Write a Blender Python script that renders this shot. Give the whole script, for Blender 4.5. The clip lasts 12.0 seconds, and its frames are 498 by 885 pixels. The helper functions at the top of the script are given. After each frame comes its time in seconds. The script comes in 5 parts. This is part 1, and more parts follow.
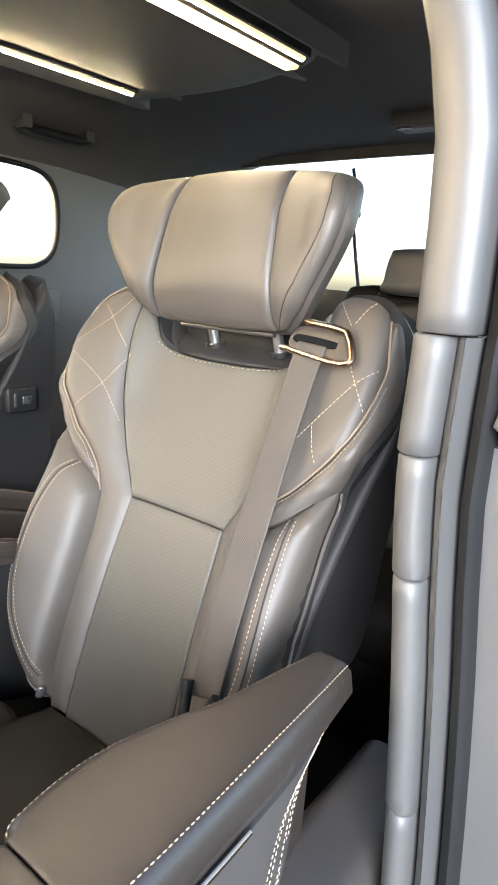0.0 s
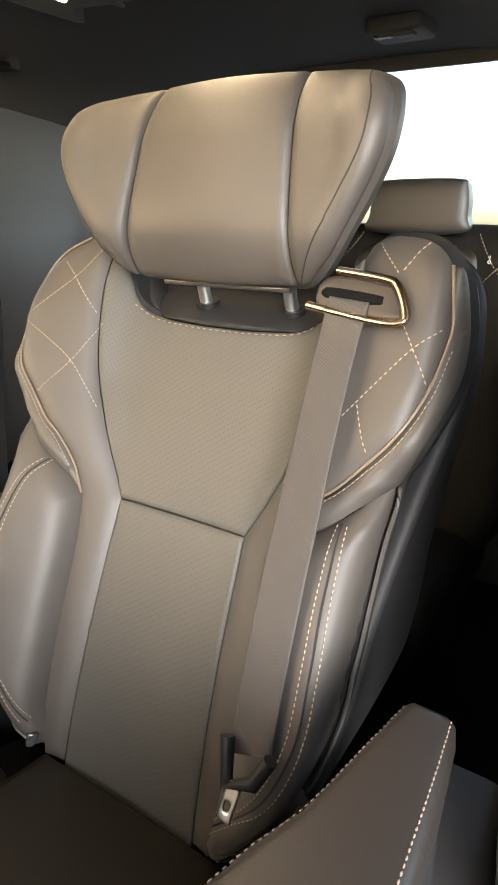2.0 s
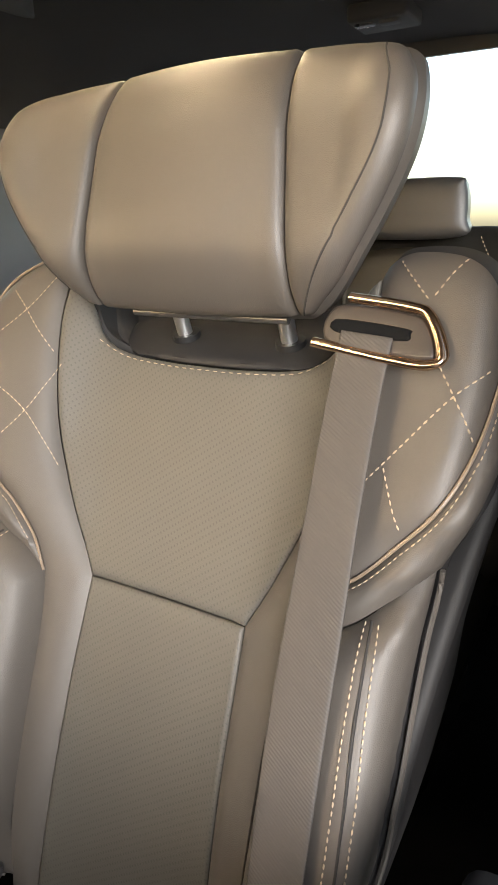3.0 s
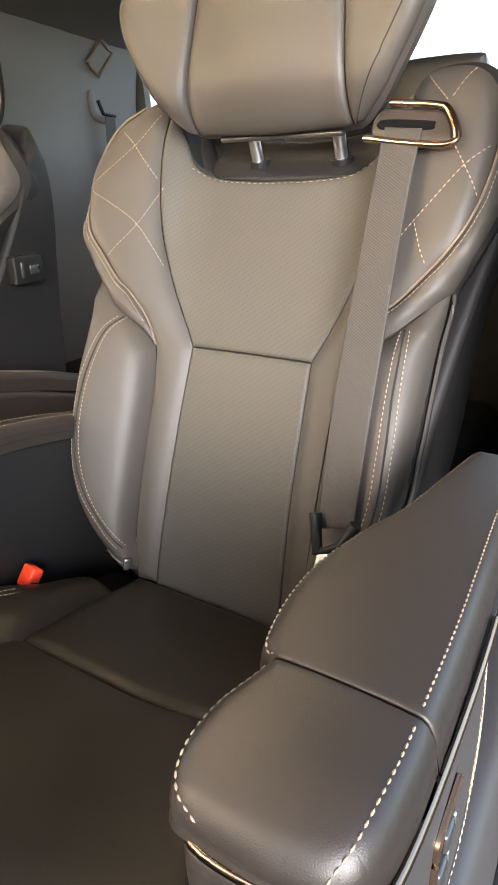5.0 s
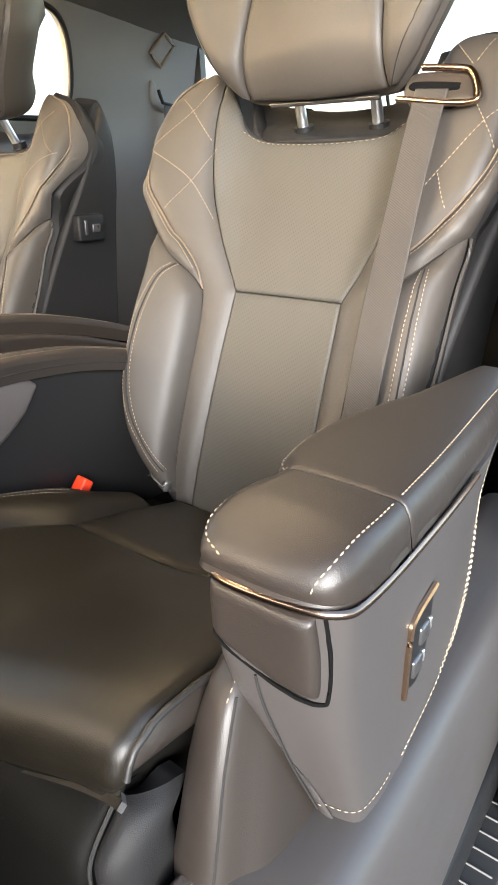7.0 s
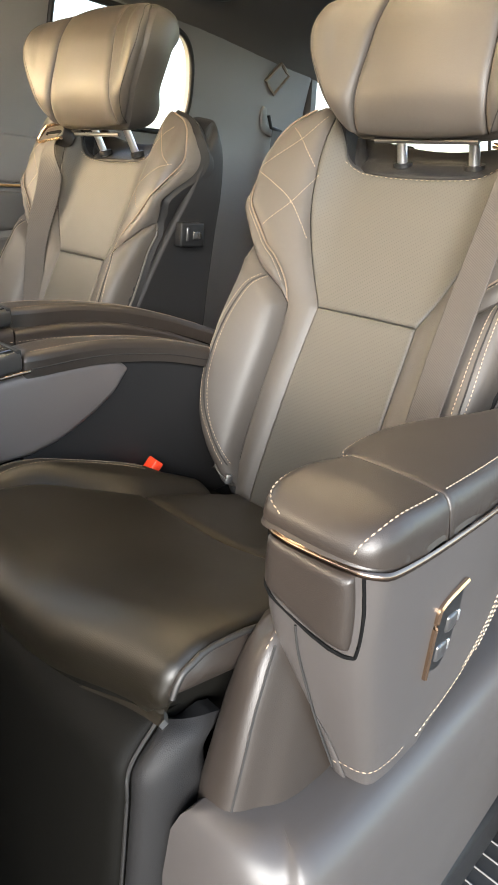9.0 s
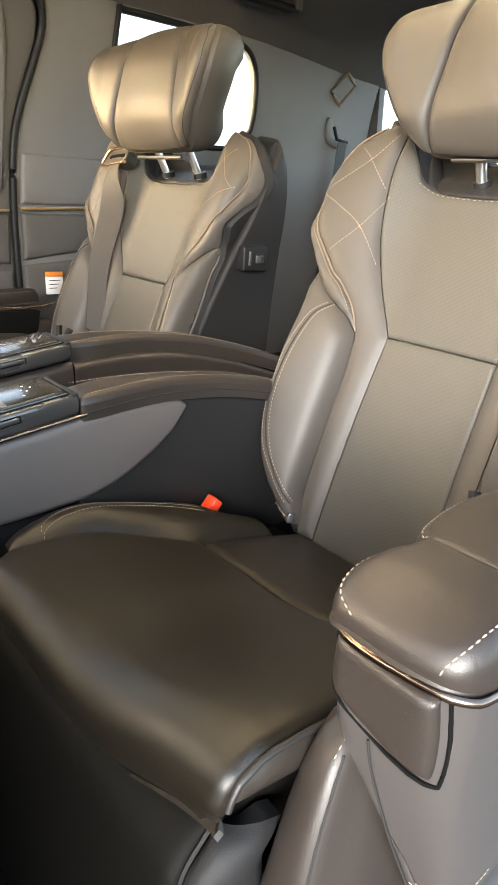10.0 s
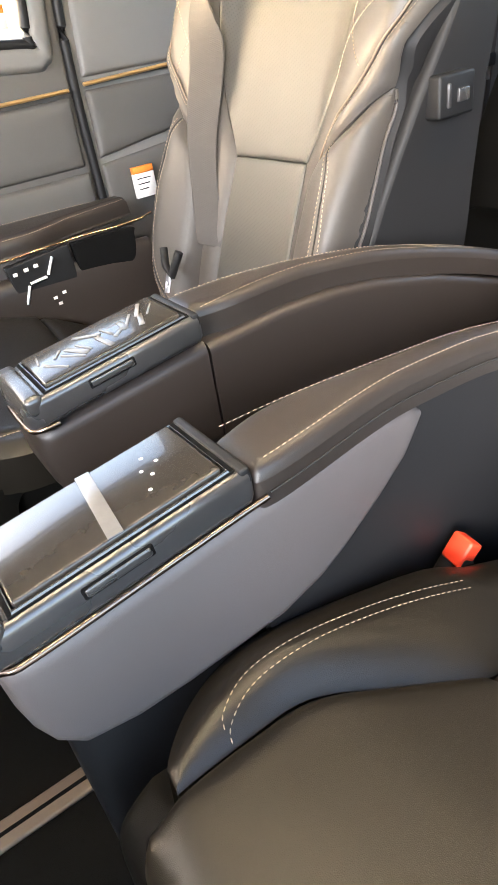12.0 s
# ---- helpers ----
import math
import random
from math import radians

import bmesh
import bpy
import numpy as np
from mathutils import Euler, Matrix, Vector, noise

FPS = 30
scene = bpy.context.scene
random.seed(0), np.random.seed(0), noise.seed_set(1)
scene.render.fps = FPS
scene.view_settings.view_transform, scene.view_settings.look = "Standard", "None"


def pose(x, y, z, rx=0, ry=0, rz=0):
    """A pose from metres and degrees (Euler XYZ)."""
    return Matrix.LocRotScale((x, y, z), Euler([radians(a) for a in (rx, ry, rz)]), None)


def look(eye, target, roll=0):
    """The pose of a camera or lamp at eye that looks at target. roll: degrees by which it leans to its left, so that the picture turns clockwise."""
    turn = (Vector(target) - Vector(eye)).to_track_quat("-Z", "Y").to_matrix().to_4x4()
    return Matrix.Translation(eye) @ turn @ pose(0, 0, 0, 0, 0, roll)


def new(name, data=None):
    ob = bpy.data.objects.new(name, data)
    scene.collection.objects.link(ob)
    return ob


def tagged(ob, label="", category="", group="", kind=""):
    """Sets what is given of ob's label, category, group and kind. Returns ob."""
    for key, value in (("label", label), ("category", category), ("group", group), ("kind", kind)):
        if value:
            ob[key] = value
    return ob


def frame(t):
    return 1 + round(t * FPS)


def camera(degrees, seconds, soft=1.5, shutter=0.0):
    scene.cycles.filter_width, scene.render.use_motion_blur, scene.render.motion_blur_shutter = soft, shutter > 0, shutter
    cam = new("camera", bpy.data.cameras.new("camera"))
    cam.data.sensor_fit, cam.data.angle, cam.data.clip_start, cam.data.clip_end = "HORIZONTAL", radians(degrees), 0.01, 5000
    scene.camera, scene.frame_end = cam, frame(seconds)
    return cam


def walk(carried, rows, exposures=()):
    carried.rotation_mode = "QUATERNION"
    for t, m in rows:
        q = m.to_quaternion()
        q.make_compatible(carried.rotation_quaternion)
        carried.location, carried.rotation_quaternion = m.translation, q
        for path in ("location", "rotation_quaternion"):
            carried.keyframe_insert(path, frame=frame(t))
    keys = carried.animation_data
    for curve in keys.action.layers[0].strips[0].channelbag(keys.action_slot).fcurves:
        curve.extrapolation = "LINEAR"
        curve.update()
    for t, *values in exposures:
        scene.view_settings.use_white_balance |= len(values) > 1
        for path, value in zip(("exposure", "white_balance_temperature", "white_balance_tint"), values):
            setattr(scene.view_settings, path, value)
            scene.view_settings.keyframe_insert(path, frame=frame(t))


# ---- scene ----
cam = camera(42.7, 12.0)
PATH = [
    (0, (1.005, -0.603, 1.067), (-0.178, 0.932, 0.571), 3.8),
    (0.5, (0.957, -0.599, 1.067), (-0.276, 0.896, 0.57), 4.4),
    (1, (0.923, -0.58, 1.073), (-0.285, 0.929, 0.559), 4.9),
    (1.5, (0.895, -0.561, 1.074), (-0.274, 0.973, 0.546), 4.3),
    (2, (0.842, -0.515, 1.059), (-0.182, 1.08, 0.42), 1.0),
    (2.5, (0.795, -0.455, 1.073), (-0.175, 1.195, 0.493), -0.7),
    (3, (0.758, -0.404, 1.07), (-0.221, 1.223, 0.443), -1.0),
    (3.2, (0.755, -0.416, 1.066), (-0.237, 1.196, 0.42), -1.9),
    (4.8, (0.836, -0.651, 0.982), (-0.121, 0.924, 0.204), -1.9),
    (5, (0.846, -0.666, 0.97), (-0.152, 0.869, 0.166), -2.3),
    (5.5, (0.863, -0.696, 0.941), (-0.157, 0.807, 0.103), -2.1),
    (6, (0.869, -0.705, 0.91), (-0.177, 0.772, 0.061), -2.2),
    (6.5, (0.889, -0.73, 0.903), (-0.186, 0.744, 0.083), -1.6),
    (6.7, (0.902, -0.745, 0.91), (-0.186, 0.727, 0.105), -1.6),
    (8.3, (0.958, -0.819, 0.905), (-0.222, 0.64, 0.213), 5.0),
    (8.5, (0.958, -0.822, 0.902), (-0.247, 0.611, 0.198), 5.0),
    (9, (0.958, -0.825, 0.905), (-0.298, 0.553, 0.18), 5.1),
    (9.5, (0.939, -0.808, 0.917), (-0.36, 0.545, 0.222), 4.7),
    (10, (0.909, -0.785, 0.935), (-0.481, 0.457, 0.21), 3.5),
    (10.5, (0.839, -0.753, 0.965), (-0.707, 0.329, 0.301), 3.2),
    (11, (0.72, -0.71, 0.964), (-0.799, 0.323, 0.171), 1.6),
    (11.5, (0.591, -0.663, 0.946), (-0.91, 0.242, -0.019), -2.6),
    (12, (0.509, -0.611, 0.927), (-0.944, 0.213, -0.172), -9.5),
]
EXPOSURE = [(0, 3.37, 5900, 10), (1.5, 3.14, 6188, 11), (2.5, 2.74, 6630, 12), (3.1, 2.72, 6630, 12), (5.5, 3.05, 6356, 13), (6.5, 3.22, 6398, 12), (9, 3.19, 6470, 10), (10.5, 3.34, 6510, 10), (11, 3.44, 6500, 10), (12, 4.02, 6180, 13)]
walk(cam, [(t, look(eye, target, roll)) for t, eye, target, roll in PATH], EXPOSURE)

from mathutils.geometry import delaunay_2d_cdt

# ---- world and light ----
FLOOR = 0.10
MID = 0.04          # the vehicle's centre line
world = bpy.data.worlds.new("sky")
scene.world = world
world.use_nodes = True
wn, wl = world.node_tree.nodes, world.node_tree.links
sky = wn.new("ShaderNodeTexSky")
sky.sky_type = "NISHITA"
sky.sun_disc = False
sky.sun_elevation, sky.sun_rotation = radians(14.5), radians(217)
sky.air_density, sky.dust_density, sky.ozone_density = 1.0, 3.0, 0.4
wl.new(sky.outputs[0], wn["Background"].inputs[0])
wn["Background"].inputs[1].default_value = 0.14
sun = new("sun", bpy.data.lights.new("sun", "SUN"))
sun.data.energy, sun.data.angle, sun.data.color = 1.6, radians(34), (1.0, 0.97, 0.93)
sun.matrix_world = look((6.0, -7.9, 3.55), (0, 0, 1.0))


# ---- materials ----
def material(name, colour, rough=0.5, metal=0.0, grain=0.0, scale=400.0, vary=0.12, coat=0.0, dots=0.0, weave=0.0, emit=None, power=0.0, spec=0.5):
    m = bpy.data.materials.new(name)
    m.use_nodes = True
    n, l = m.node_tree.nodes, m.node_tree.links
    b = n["Principled BSDF"]
    b.inputs["Roughness"].default_value, b.inputs["Metallic"].default_value = rough, metal
    b.inputs["Coat Weight"].default_value = coat
    b.inputs["Specular IOR Level"].default_value = spec
    pos = n.new("ShaderNodeNewGeometry")
    big, fine = n.new("ShaderNodeTexNoise"), n.new("ShaderNodeTexNoise")
    big.inputs["Scale"].default_value, fine.inputs["Scale"].default_value = 9.0, scale * 0.4
    big.inputs["Detail"].default_value = 4
    l.new(pos.outputs["Position"], big.inputs["Vector"])
    l.new(pos.outputs["Position"], fine.inputs["Vector"])
    mix = n.new("ShaderNodeMix")
    mix.data_type = "RGBA"
    mix.inputs[6].default_value = (*[c * (1 - vary) for c in colour], 1)
    mix.inputs[7].default_value = (*[min(1, c * (1 + vary)) for c in colour], 1)
    add = n.new("ShaderNodeMath")
    add.operation = "MULTIPLY_ADD"
    l.new(fine.outputs["Fac"], add.inputs[0])
    add.inputs[1].default_value = 0.4
    half = n.new("ShaderNodeMath")
    half.operation = "MULTIPLY"
    half.inputs[1].default_value = 0.6
    l.new(big.outputs["Fac"], half.inputs[0])
    l.new(half.outputs[0], add.inputs[2])
    l.new(add.outputs[0], mix.inputs["Factor"])
    colour_out = mix.outputs[2]
    rmap = n.new("ShaderNodeMapRange")
    rmap.inputs["To Min"].default_value, rmap.inputs["To Max"].default_value = max(0.02, rough - 0.06), min(1, rough + 0.06)
    l.new(big.outputs["Fac"], rmap.inputs["Value"])
    l.new(rmap.outputs[0], b.inputs["Roughness"])
    height = None
    if grain:
        cells = n.new("ShaderNodeTexVoronoi")
        cells.feature = "DISTANCE_TO_EDGE"
        cells.inputs["Scale"].default_value = scale
        l.new(pos.outputs["Position"], cells.inputs["Vector"])
        bump = n.new("ShaderNodeBump")
        bump.inputs["Strength"].default_value, bump.inputs["Distance"].default_value = grain, 0.0008
        l.new(cells.outputs["Distance"], bump.inputs["Height"])
        height = bump
    if dots or weave:
        # small holes in slanting rows, or the ribs of a woven cloth
        sep = n.new("ShaderNodeSeparateXYZ")
        l.new(pos.outputs["Position"], sep.inputs[0])

        def wave(a, b2, pitch):
            s1 = n.new("ShaderNodeMath"); s1.operation = "MULTIPLY"; s1.inputs[1].default_value = a
            l.new(sep.outputs["X"], s1.inputs[0])
            s2 = n.new("ShaderNodeMath"); s2.operation = "MULTIPLY_ADD"; s2.inputs[1].default_value = b2
            l.new(sep.outputs["Z"], s2.inputs[0]); l.new(s1.outputs[0], s2.inputs[2])
            s3 = n.new("ShaderNodeMath"); s3.operation = "MULTIPLY"; s3.inputs[1].default_value = 2 * math.pi / pitch
            l.new(s2.outputs[0], s3.inputs[0])
            s4 = n.new("ShaderNodeMath"); s4.operation = "SINE"
            l.new(s3.outputs[0], s4.inputs[0])
            return s4
        if dots:
            w1, w2 = wave(-0.57, 0.82, dots), wave(0.82, 0.57, dots * 0.62)
            m1 = n.new("ShaderNodeMath"); m1.operation = "MINIMUM"
            l.new(w1.outputs[0], m1.inputs[0]); l.new(w2.outputs[0], m1.inputs[1])
            hole = n.new("ShaderNodeMapRange")
            hole.inputs["From Min"].default_value, hole.inputs["From Max"].default_value = 0.30, 0.65
            l.new(m1.outputs[0], hole.inputs["Value"])
            dark = n.new("ShaderNodeMix"); dark.data_type = "RGBA"
            dark.inputs[7].default_value = (*[c * 0.70 for c in colour], 1)
            l.new(colour_out, dark.inputs[6]); l.new(hole.outputs[0], dark.inputs["Factor"])
            colour_out = dark.outputs[2]
        else:
            w1 = wave(0.5, 0.87, weave)
            b2 = n.new("ShaderNodeBump")
            b2.inputs["Strength"].default_value, b2.inputs["Distance"].default_value = 0.2, 0.0004
            l.new(w1.outputs[0], b2.inputs["Height"])
            height = b2
    if height:
        l.new(height.outputs[0], b.inputs["Normal"])
    l.new(colour_out, b.inputs["Base Color"])
    if emit:
        b.inputs["Emission Color"].default_value = (*emit, 1)
        b.inputs["Emission Strength"].default_value = power
    return m


LEATHER = material("charcoal_leather", (0.058, 0.051, 0.0445), 0.50, spec=0.45, grain=0.2, scale=700)
LEATHER_DARK = material("dark_leather", (0.022, 0.021, 0.020), 0.42, grain=0.35, scale=700)
PERFORATED = material("perforated_leather", (0.060, 0.056, 0.048), 0.52, spec=0.4, grain=0.25, scale=700, dots=0.0056)
ARM = material("armrest_leather", (0.026, 0.0205, 0.017), 0.42, grain=0.15, scale=700)
# dark cushion leather, darkened further for the shade low in the cabin
SEAT_CLOTH = material("shaded_cushion_leather", (0.0088, 0.0068, 0.0039), 0.42, grain=0.2, scale=900)
# dark leather taken near black: holds the shade low down and in the rear
SHADED_LEATHER = material("shade_darkened_leather", (0.0045, 0.0042, 0.0034), 0.62, spec=0.12, grain=0.3, scale=900)
SIDE = material("seat_side_leather", (0.015, 0.0145, 0.0147), 0.58, spec=0.25, grain=0.3, scale=700)
THREAD = material("cream_thread", (0.32, 0.25, 0.175), 0.8, vary=0.2, scale=2000)
# grey lifted in the base colour to stand in for doorway light
CONSOLE = material("console_lit_skin", (0.105, 0.091, 0.086), 0.40, grain=0.3, scale=1200)
PIPING = material("tan_piping", (0.15, 0.112, 0.08), 0.5, vary=0.15)
SEAM = material("seam_thread", (0.015, 0.014, 0.013), 0.8)
PLASTIC = material("grey_plastic", (0.056, 0.050, 0.0475), 0.42, grain=0.12, scale=1200)
BLACK = material("black_plastic", (0.010, 0.010, 0.0105), 0.5, spec=0.3, grain=0.2, scale=900)
GLOSS = material("gloss_black", (0.006, 0.006, 0.007), 0.06, coat=1.0, vary=0.3)
SCREEN = material("touch_panel", (0.030, 0.026, 0.022), 0.2, coat=0.3, vary=0.3)
FILM = material("clear_film", (0.15, 0.145, 0.14), 0.12, vary=0.3)
CHROME = material("chrome", (0.9, 0.9, 0.9), 0.32, metal=1.0, vary=0.05)
SATIN = material("satin_metal", (0.11, 0.108, 0.108), 0.28, metal=0.7, vary=0.08)
COPPER = material("copper_trim", (0.62, 0.42, 0.28), 0.18, metal=1.0, vary=0.08)
GOLD = material("gold_trim", (0.78, 0.50, 0.22), 0.38, metal=0.7, vary=0.08)
WEBBING = material("grey_webbing", (0.035, 0.030, 0.026), 0.65, weave=0.0022)
CLOTH = material("headliner_cloth", (0.105, 0.099, 0.094), 0.95, grain=0.3, scale=1500, vary=0.2)
TRIM_DARK = material("dark_trim", (0.085, 0.08, 0.075), 0.55, grain=0.4, scale=900)
TRIM_LIGHT = material("grey_trim", (0.15, 0.146, 0.14), 0.6, grain=0.35, scale=1100)
VOID = material("dark_gap", (0.004, 0.004, 0.004), 0.95, spec=0.1)
RED = material("red_plastic", (0.9, 0.06, 0.02), 0.4, vary=0.05)
PAPER = material("white_paper", (0.82, 0.8, 0.78), 0.7, vary=0.04)
ORANGE = material("orange_print", (0.85, 0.25, 0.03), 0.6, vary=0.06)
CARPET = material("dark_carpet", (0.006, 0.006, 0.0055), 1.0, spec=0.1, grain=0.8, scale=600, vary=0.3)
RUBBER = material("rubber_mat", (0.016, 0.016, 0.016), 0.6, grain=0.4, scale=500)
RIB = material("pale_rib", (0.10, 0.096, 0.088), 0.6)
PAINT = material("silver_paint", (0.075, 0.074, 0.074), 0.5, metal=0.2, coat=0.0, vary=0.08)
SMOKED = material("smoked_chrome", (0.24, 0.175, 0.135), 0.25, metal=1.0, vary=0.06)
LAMP = material("warm_lamp", (1.0, 0.85, 0.6), 0.5, emit=(1.0, 0.78, 0.48), power=12.0)
LAMP_EDGE = material("amber_diffuser", (0.9, 0.7, 0.4), 0.5, emit=(1.0, 0.70, 0.32), power=0.16)
# concrete darkened in colour, as if shaded, so less light bounces indoors
CONCRETE = material("dimmed_concrete", (0.065, 0.063, 0.061), 0.85, grain=0.4, scale=60, vary=0.15)
GREEN = material("dark_green_paint", (0.11, 0.115, 0.09), 0.8, spec=0.2, vary=0.08)
GLASS = bpy.data.materials.new("window_glass")
GLASS.use_nodes = True
GLASS.node_tree.nodes["Principled BSDF"].inputs["Transmission Weight"].default_value = 1.0
GLASS.node_tree.nodes["Principled BSDF"].inputs["Roughness"].default_value = 0.0
GLASS.node_tree.nodes["Principled BSDF"].inputs["IOR"].default_value = 1.1
GLASS.node_tree.nodes["Principled BSDF"].inputs["Base Color"].default_value = (0.93, 0.96, 0.95, 1)


# ---- building helpers ----
ORIGIN = {}


def thing(name, at, label, category, group="", kind=""):
    ob = new(name)
    ob.location = at
    ob.empty_display_size = 0.05
    ORIGIN[ob.name] = Vector(at)
    return tagged(ob, label, category, group, kind)


def part(name, bm, mat, parent=None, label="", smooth=True, kind=""):
    """One mesh object from a bmesh whose vertices stand in world metres."""
    me = bpy.data.meshes.new(name)
    base = ORIGIN.get(parent.name, Vector((0, 0, 0))) if parent else Vector((0, 0, 0))
    if base.length:
        bmesh.ops.translate(bm, verts=bm.verts, vec=-base)
    bmesh.ops.recalc_face_normals(bm, faces=bm.faces)
    if smooth:
        for f in bm.faces:
            f.smooth = True
        for e in bm.edges:
            if e.smooth and e.calc_face_angle(0) > radians(50):
                e.smooth = False
    bm.to_mesh(me)
    bm.free()
    me.materials.append(mat)
    ob = new(name, me)
    if mat is THREAD:
        kind = "stuff"
    if parent:
        ob.parent = parent
        ORIGIN[ob.name] = base
    return tagged(ob, label=label, kind=kind)


def loop_points(pts, closed=True, n=6):
    """A smooth line through 2D or 3D points; a point with a trailing 'c' is a corner."""
    P = [(np.array([v for v in p if v != "c"], float), p[-1] == "c") for p in pts]
    out, k = [], len(P)
    for i in range(k if closed else k - 1):
        p1, c1 = P[i]
        p2, c2 = P[(i + 1) % k]
        p0, p3 = P[i - 1][0] if (closed or i) else 2 * p1 - p2, P[(i + 2) % k][0] if (closed or i + 2 < k) else 2 * p2 - p1
        if c1:
            p0 = 2 * p1 - p2
        if c2:
            p3 = 2 * p2 - p1
        for j in range(n):
            t = j / n
            out.append(0.5 * (2 * p1 + (p2 - p0) * t + (2 * p0 - 5 * p1 + 4 * p2 - p3) * t * t + (3 * p1 - p0 - 3 * p2 + p3) * t ** 3))
    if not closed:
        out.append(P[-1][0])
    return np.array(out)


def to_loop(points, loop):
    """Distance of 2D points to a closed loop."""
    a, b = loop, np.roll(loop, -1, 0)
    ab = b - a
    best = np.full(len(points), 9.0)
    for s, d in zip(a, ab):
        w = np.clip(((points - s) @ d) / max(d @ d, 1e-12), 0, 1)
        best = np.minimum(best, np.linalg.norm(points - s - w[:, None] * d, axis=1))
    return best


def inside(points, loop):
    x, y = points.T
    odd = np.zeros(len(points), bool)
    for (x1, y1), (x2, y2) in zip(loop, np.roll(loop, -1, 0)):
        cross = (y1 > y) != (y2 > y)
        odd ^= cross & (x < (x2 - x1) * (y - y1) / (y2 - y1 + 1e-15) + x1)
    return odd


def surface_at(base, uv, face):
    e = 1e-4
    p = base(uv[:, 0], uv[:, 1])
    du = base(uv[:, 0] + e, uv[:, 1]) - p
    dv = base(uv[:, 0], uv[:, 1] + e) - p
    nrm = np.cross(du, dv)
    nrm /= np.linalg.norm(nrm, axis=1)[:, None] + 1e-12
    flip = np.sign(nrm @ np.array(face, float))
    flip[flip == 0] = 1
    return p, nrm * flip[:, None]


def spaced(loop, gap):
    """The closed loop with no side longer than the gap."""
    out = []
    for p, q in zip(loop, np.roll(loop, -1, 0)):
        k = max(1, int(math.ceil(np.linalg.norm(q - p) / gap)))
        out += [p + (q - p) * j / k for j in range(k)]
    return np.array(out)


def padded(pts, base, face, puff=0.010, r=0.025, sink=0.004, depth=0.02, step=0.014, holes=(), n=6, cap=False, push=None, taper=1.0, soft=False, rows=1, rear_y=None):
    """A bmesh of a padded panel on the surface base(u, v): full in the middle, drawn in along its seam."""
    full = puff + sink > 1e-5
    gap = min(step, max(0.004, r * 0.5)) if full else step
    loop = spaced(loop_points(pts, n=n), gap)
    rings = [spaced(loop_points(h, n=n), gap) for h in holes]
    lo, hi = loop.min(0), loop.max(0)
    gx, gy = np.meshgrid(np.arange(lo[0], hi[0], step), np.arange(lo[1], hi[1], step))
    gx = gx + step * 0.5 * (np.arange(gx.shape[0]) % 2)[:, None]
    grid = np.stack([gx.ravel(), gy.ravel()], 1)
    grid = grid[inside(grid, loop)]
    near = to_loop(grid, loop)
    for h in rings:
        near = np.minimum(near, to_loop(grid, h))
    extra = [grid[near > (r * 0.9 if full else step * 0.4)]]
    if full:
        levels = (0.10, 0.28, 0.52, 0.8) if r < 0.028 else (0.05, 0.14, 0.26, 0.4, 0.56, 0.74)
        for edge in (loop, *rings):
            t = np.roll(edge, -1, 0) - np.roll(edge, 1, 0)
            nr = np.stack([-t[:, 1], t[:, 0]], 1) / (np.linalg.norm(t, axis=1)[:, None] + 1e-12)
            for k in levels:
                for s in (-1, 1):
                    ring = edge + s * nr * r * k
                    ring = ring[inside(ring, loop)]
                    if len(ring):
                        d = to_loop(ring, loop)
                        for h in rings:
                            d = np.minimum(d, to_loop(ring, h))
                        extra.append(ring[d > r * k * 0.97])
    free = np.concatenate(extra)
    for h in rings:
        free = free[~inside(free, h)]
    pts2 = np.concatenate([loop, *rings, free])
    edges, start = [], 0
    for h in (loop, *rings):
        edges += [(start + i, start + (i + 1) % len(h)) for i in range(len(h))]
        start += len(h)
    co, _, faces, *_ = delaunay_2d_cdt([Vector(p) for p in pts2], edges, [], 0, 1e-5)
    co = np.array([tuple(c) for c in co])
    mid = np.array([co[list(f)].mean(0) for f in faces])
    keep = inside(mid, loop)
    for h in rings:
        keep &= ~inside(mid, h)
    faces = [f for f, ok in zip(faces, keep) if ok]
    d = to_loop(co, loop)
    for h in rings:
        d = np.minimum(d, to_loop(co, h))
    k = np.clip(d / r, 0, 1)
    bow = 1 - (1 - k) ** 2
    h = -sink + (puff + sink) * (bow if soft else np.sqrt(np.clip(bow, 0, 1)))
    p, nrm = surface_at(base, co, face)
    bm = bmesh.new()
    vs = [bm.verts.new(v) for v in p + nrm * h[:, None]]
    for f in faces:
        if len(set(f)) > 2:
            try:
                bm.faces.new([vs[i] for i in f])
            except ValueError:
                pass
    bm.verts.index_update()
    rim = [e for e in bm.edges if len(e.link_faces) == 1]
    for e in rim:
        e.smooth = False
    sides = [tuple(e.verts) for e in rim]
    upper = {v: v for e in rim for v in e.verts}
    for j in range(rows):
        q = (j + 1) / rows
        back = p - nrm * depth * q if push is None else p + np.array(push, float) * depth * q
        if rear_y is not None:
            back = p.copy()
            back[:, 1] += (rear_y - p[:, 1]) * q
        if taper != 1.0:
            mean = back.mean(0)
            f2 = 1 - (1 - taper) * q ** 2.4
            back = mean + (back - mean) * np.array((f2, 1, f2))
        low = {v: bm.verts.new(back[v.index]) for v in upper}
        for a, b in sides:
            bm.faces.new((upper[a], upper[b], low[b], low[a]))
        upper = low
    if cap:
        for i, v in enumerate(vs):
            if v not in low and v.link_faces:
                low[v] = bm.verts.new(back[i])
        for f in faces:
            if len(set(f)) > 2:
                try:
                    bm.faces.new([low[vs[i]] for i in f][::-1])
                except (ValueError, KeyError):
                    pass
    loose = [v for v in bm.verts if not v.link_faces]
    bmesh.ops.delete(bm, geom=loose, context="VERTS")
    return bm


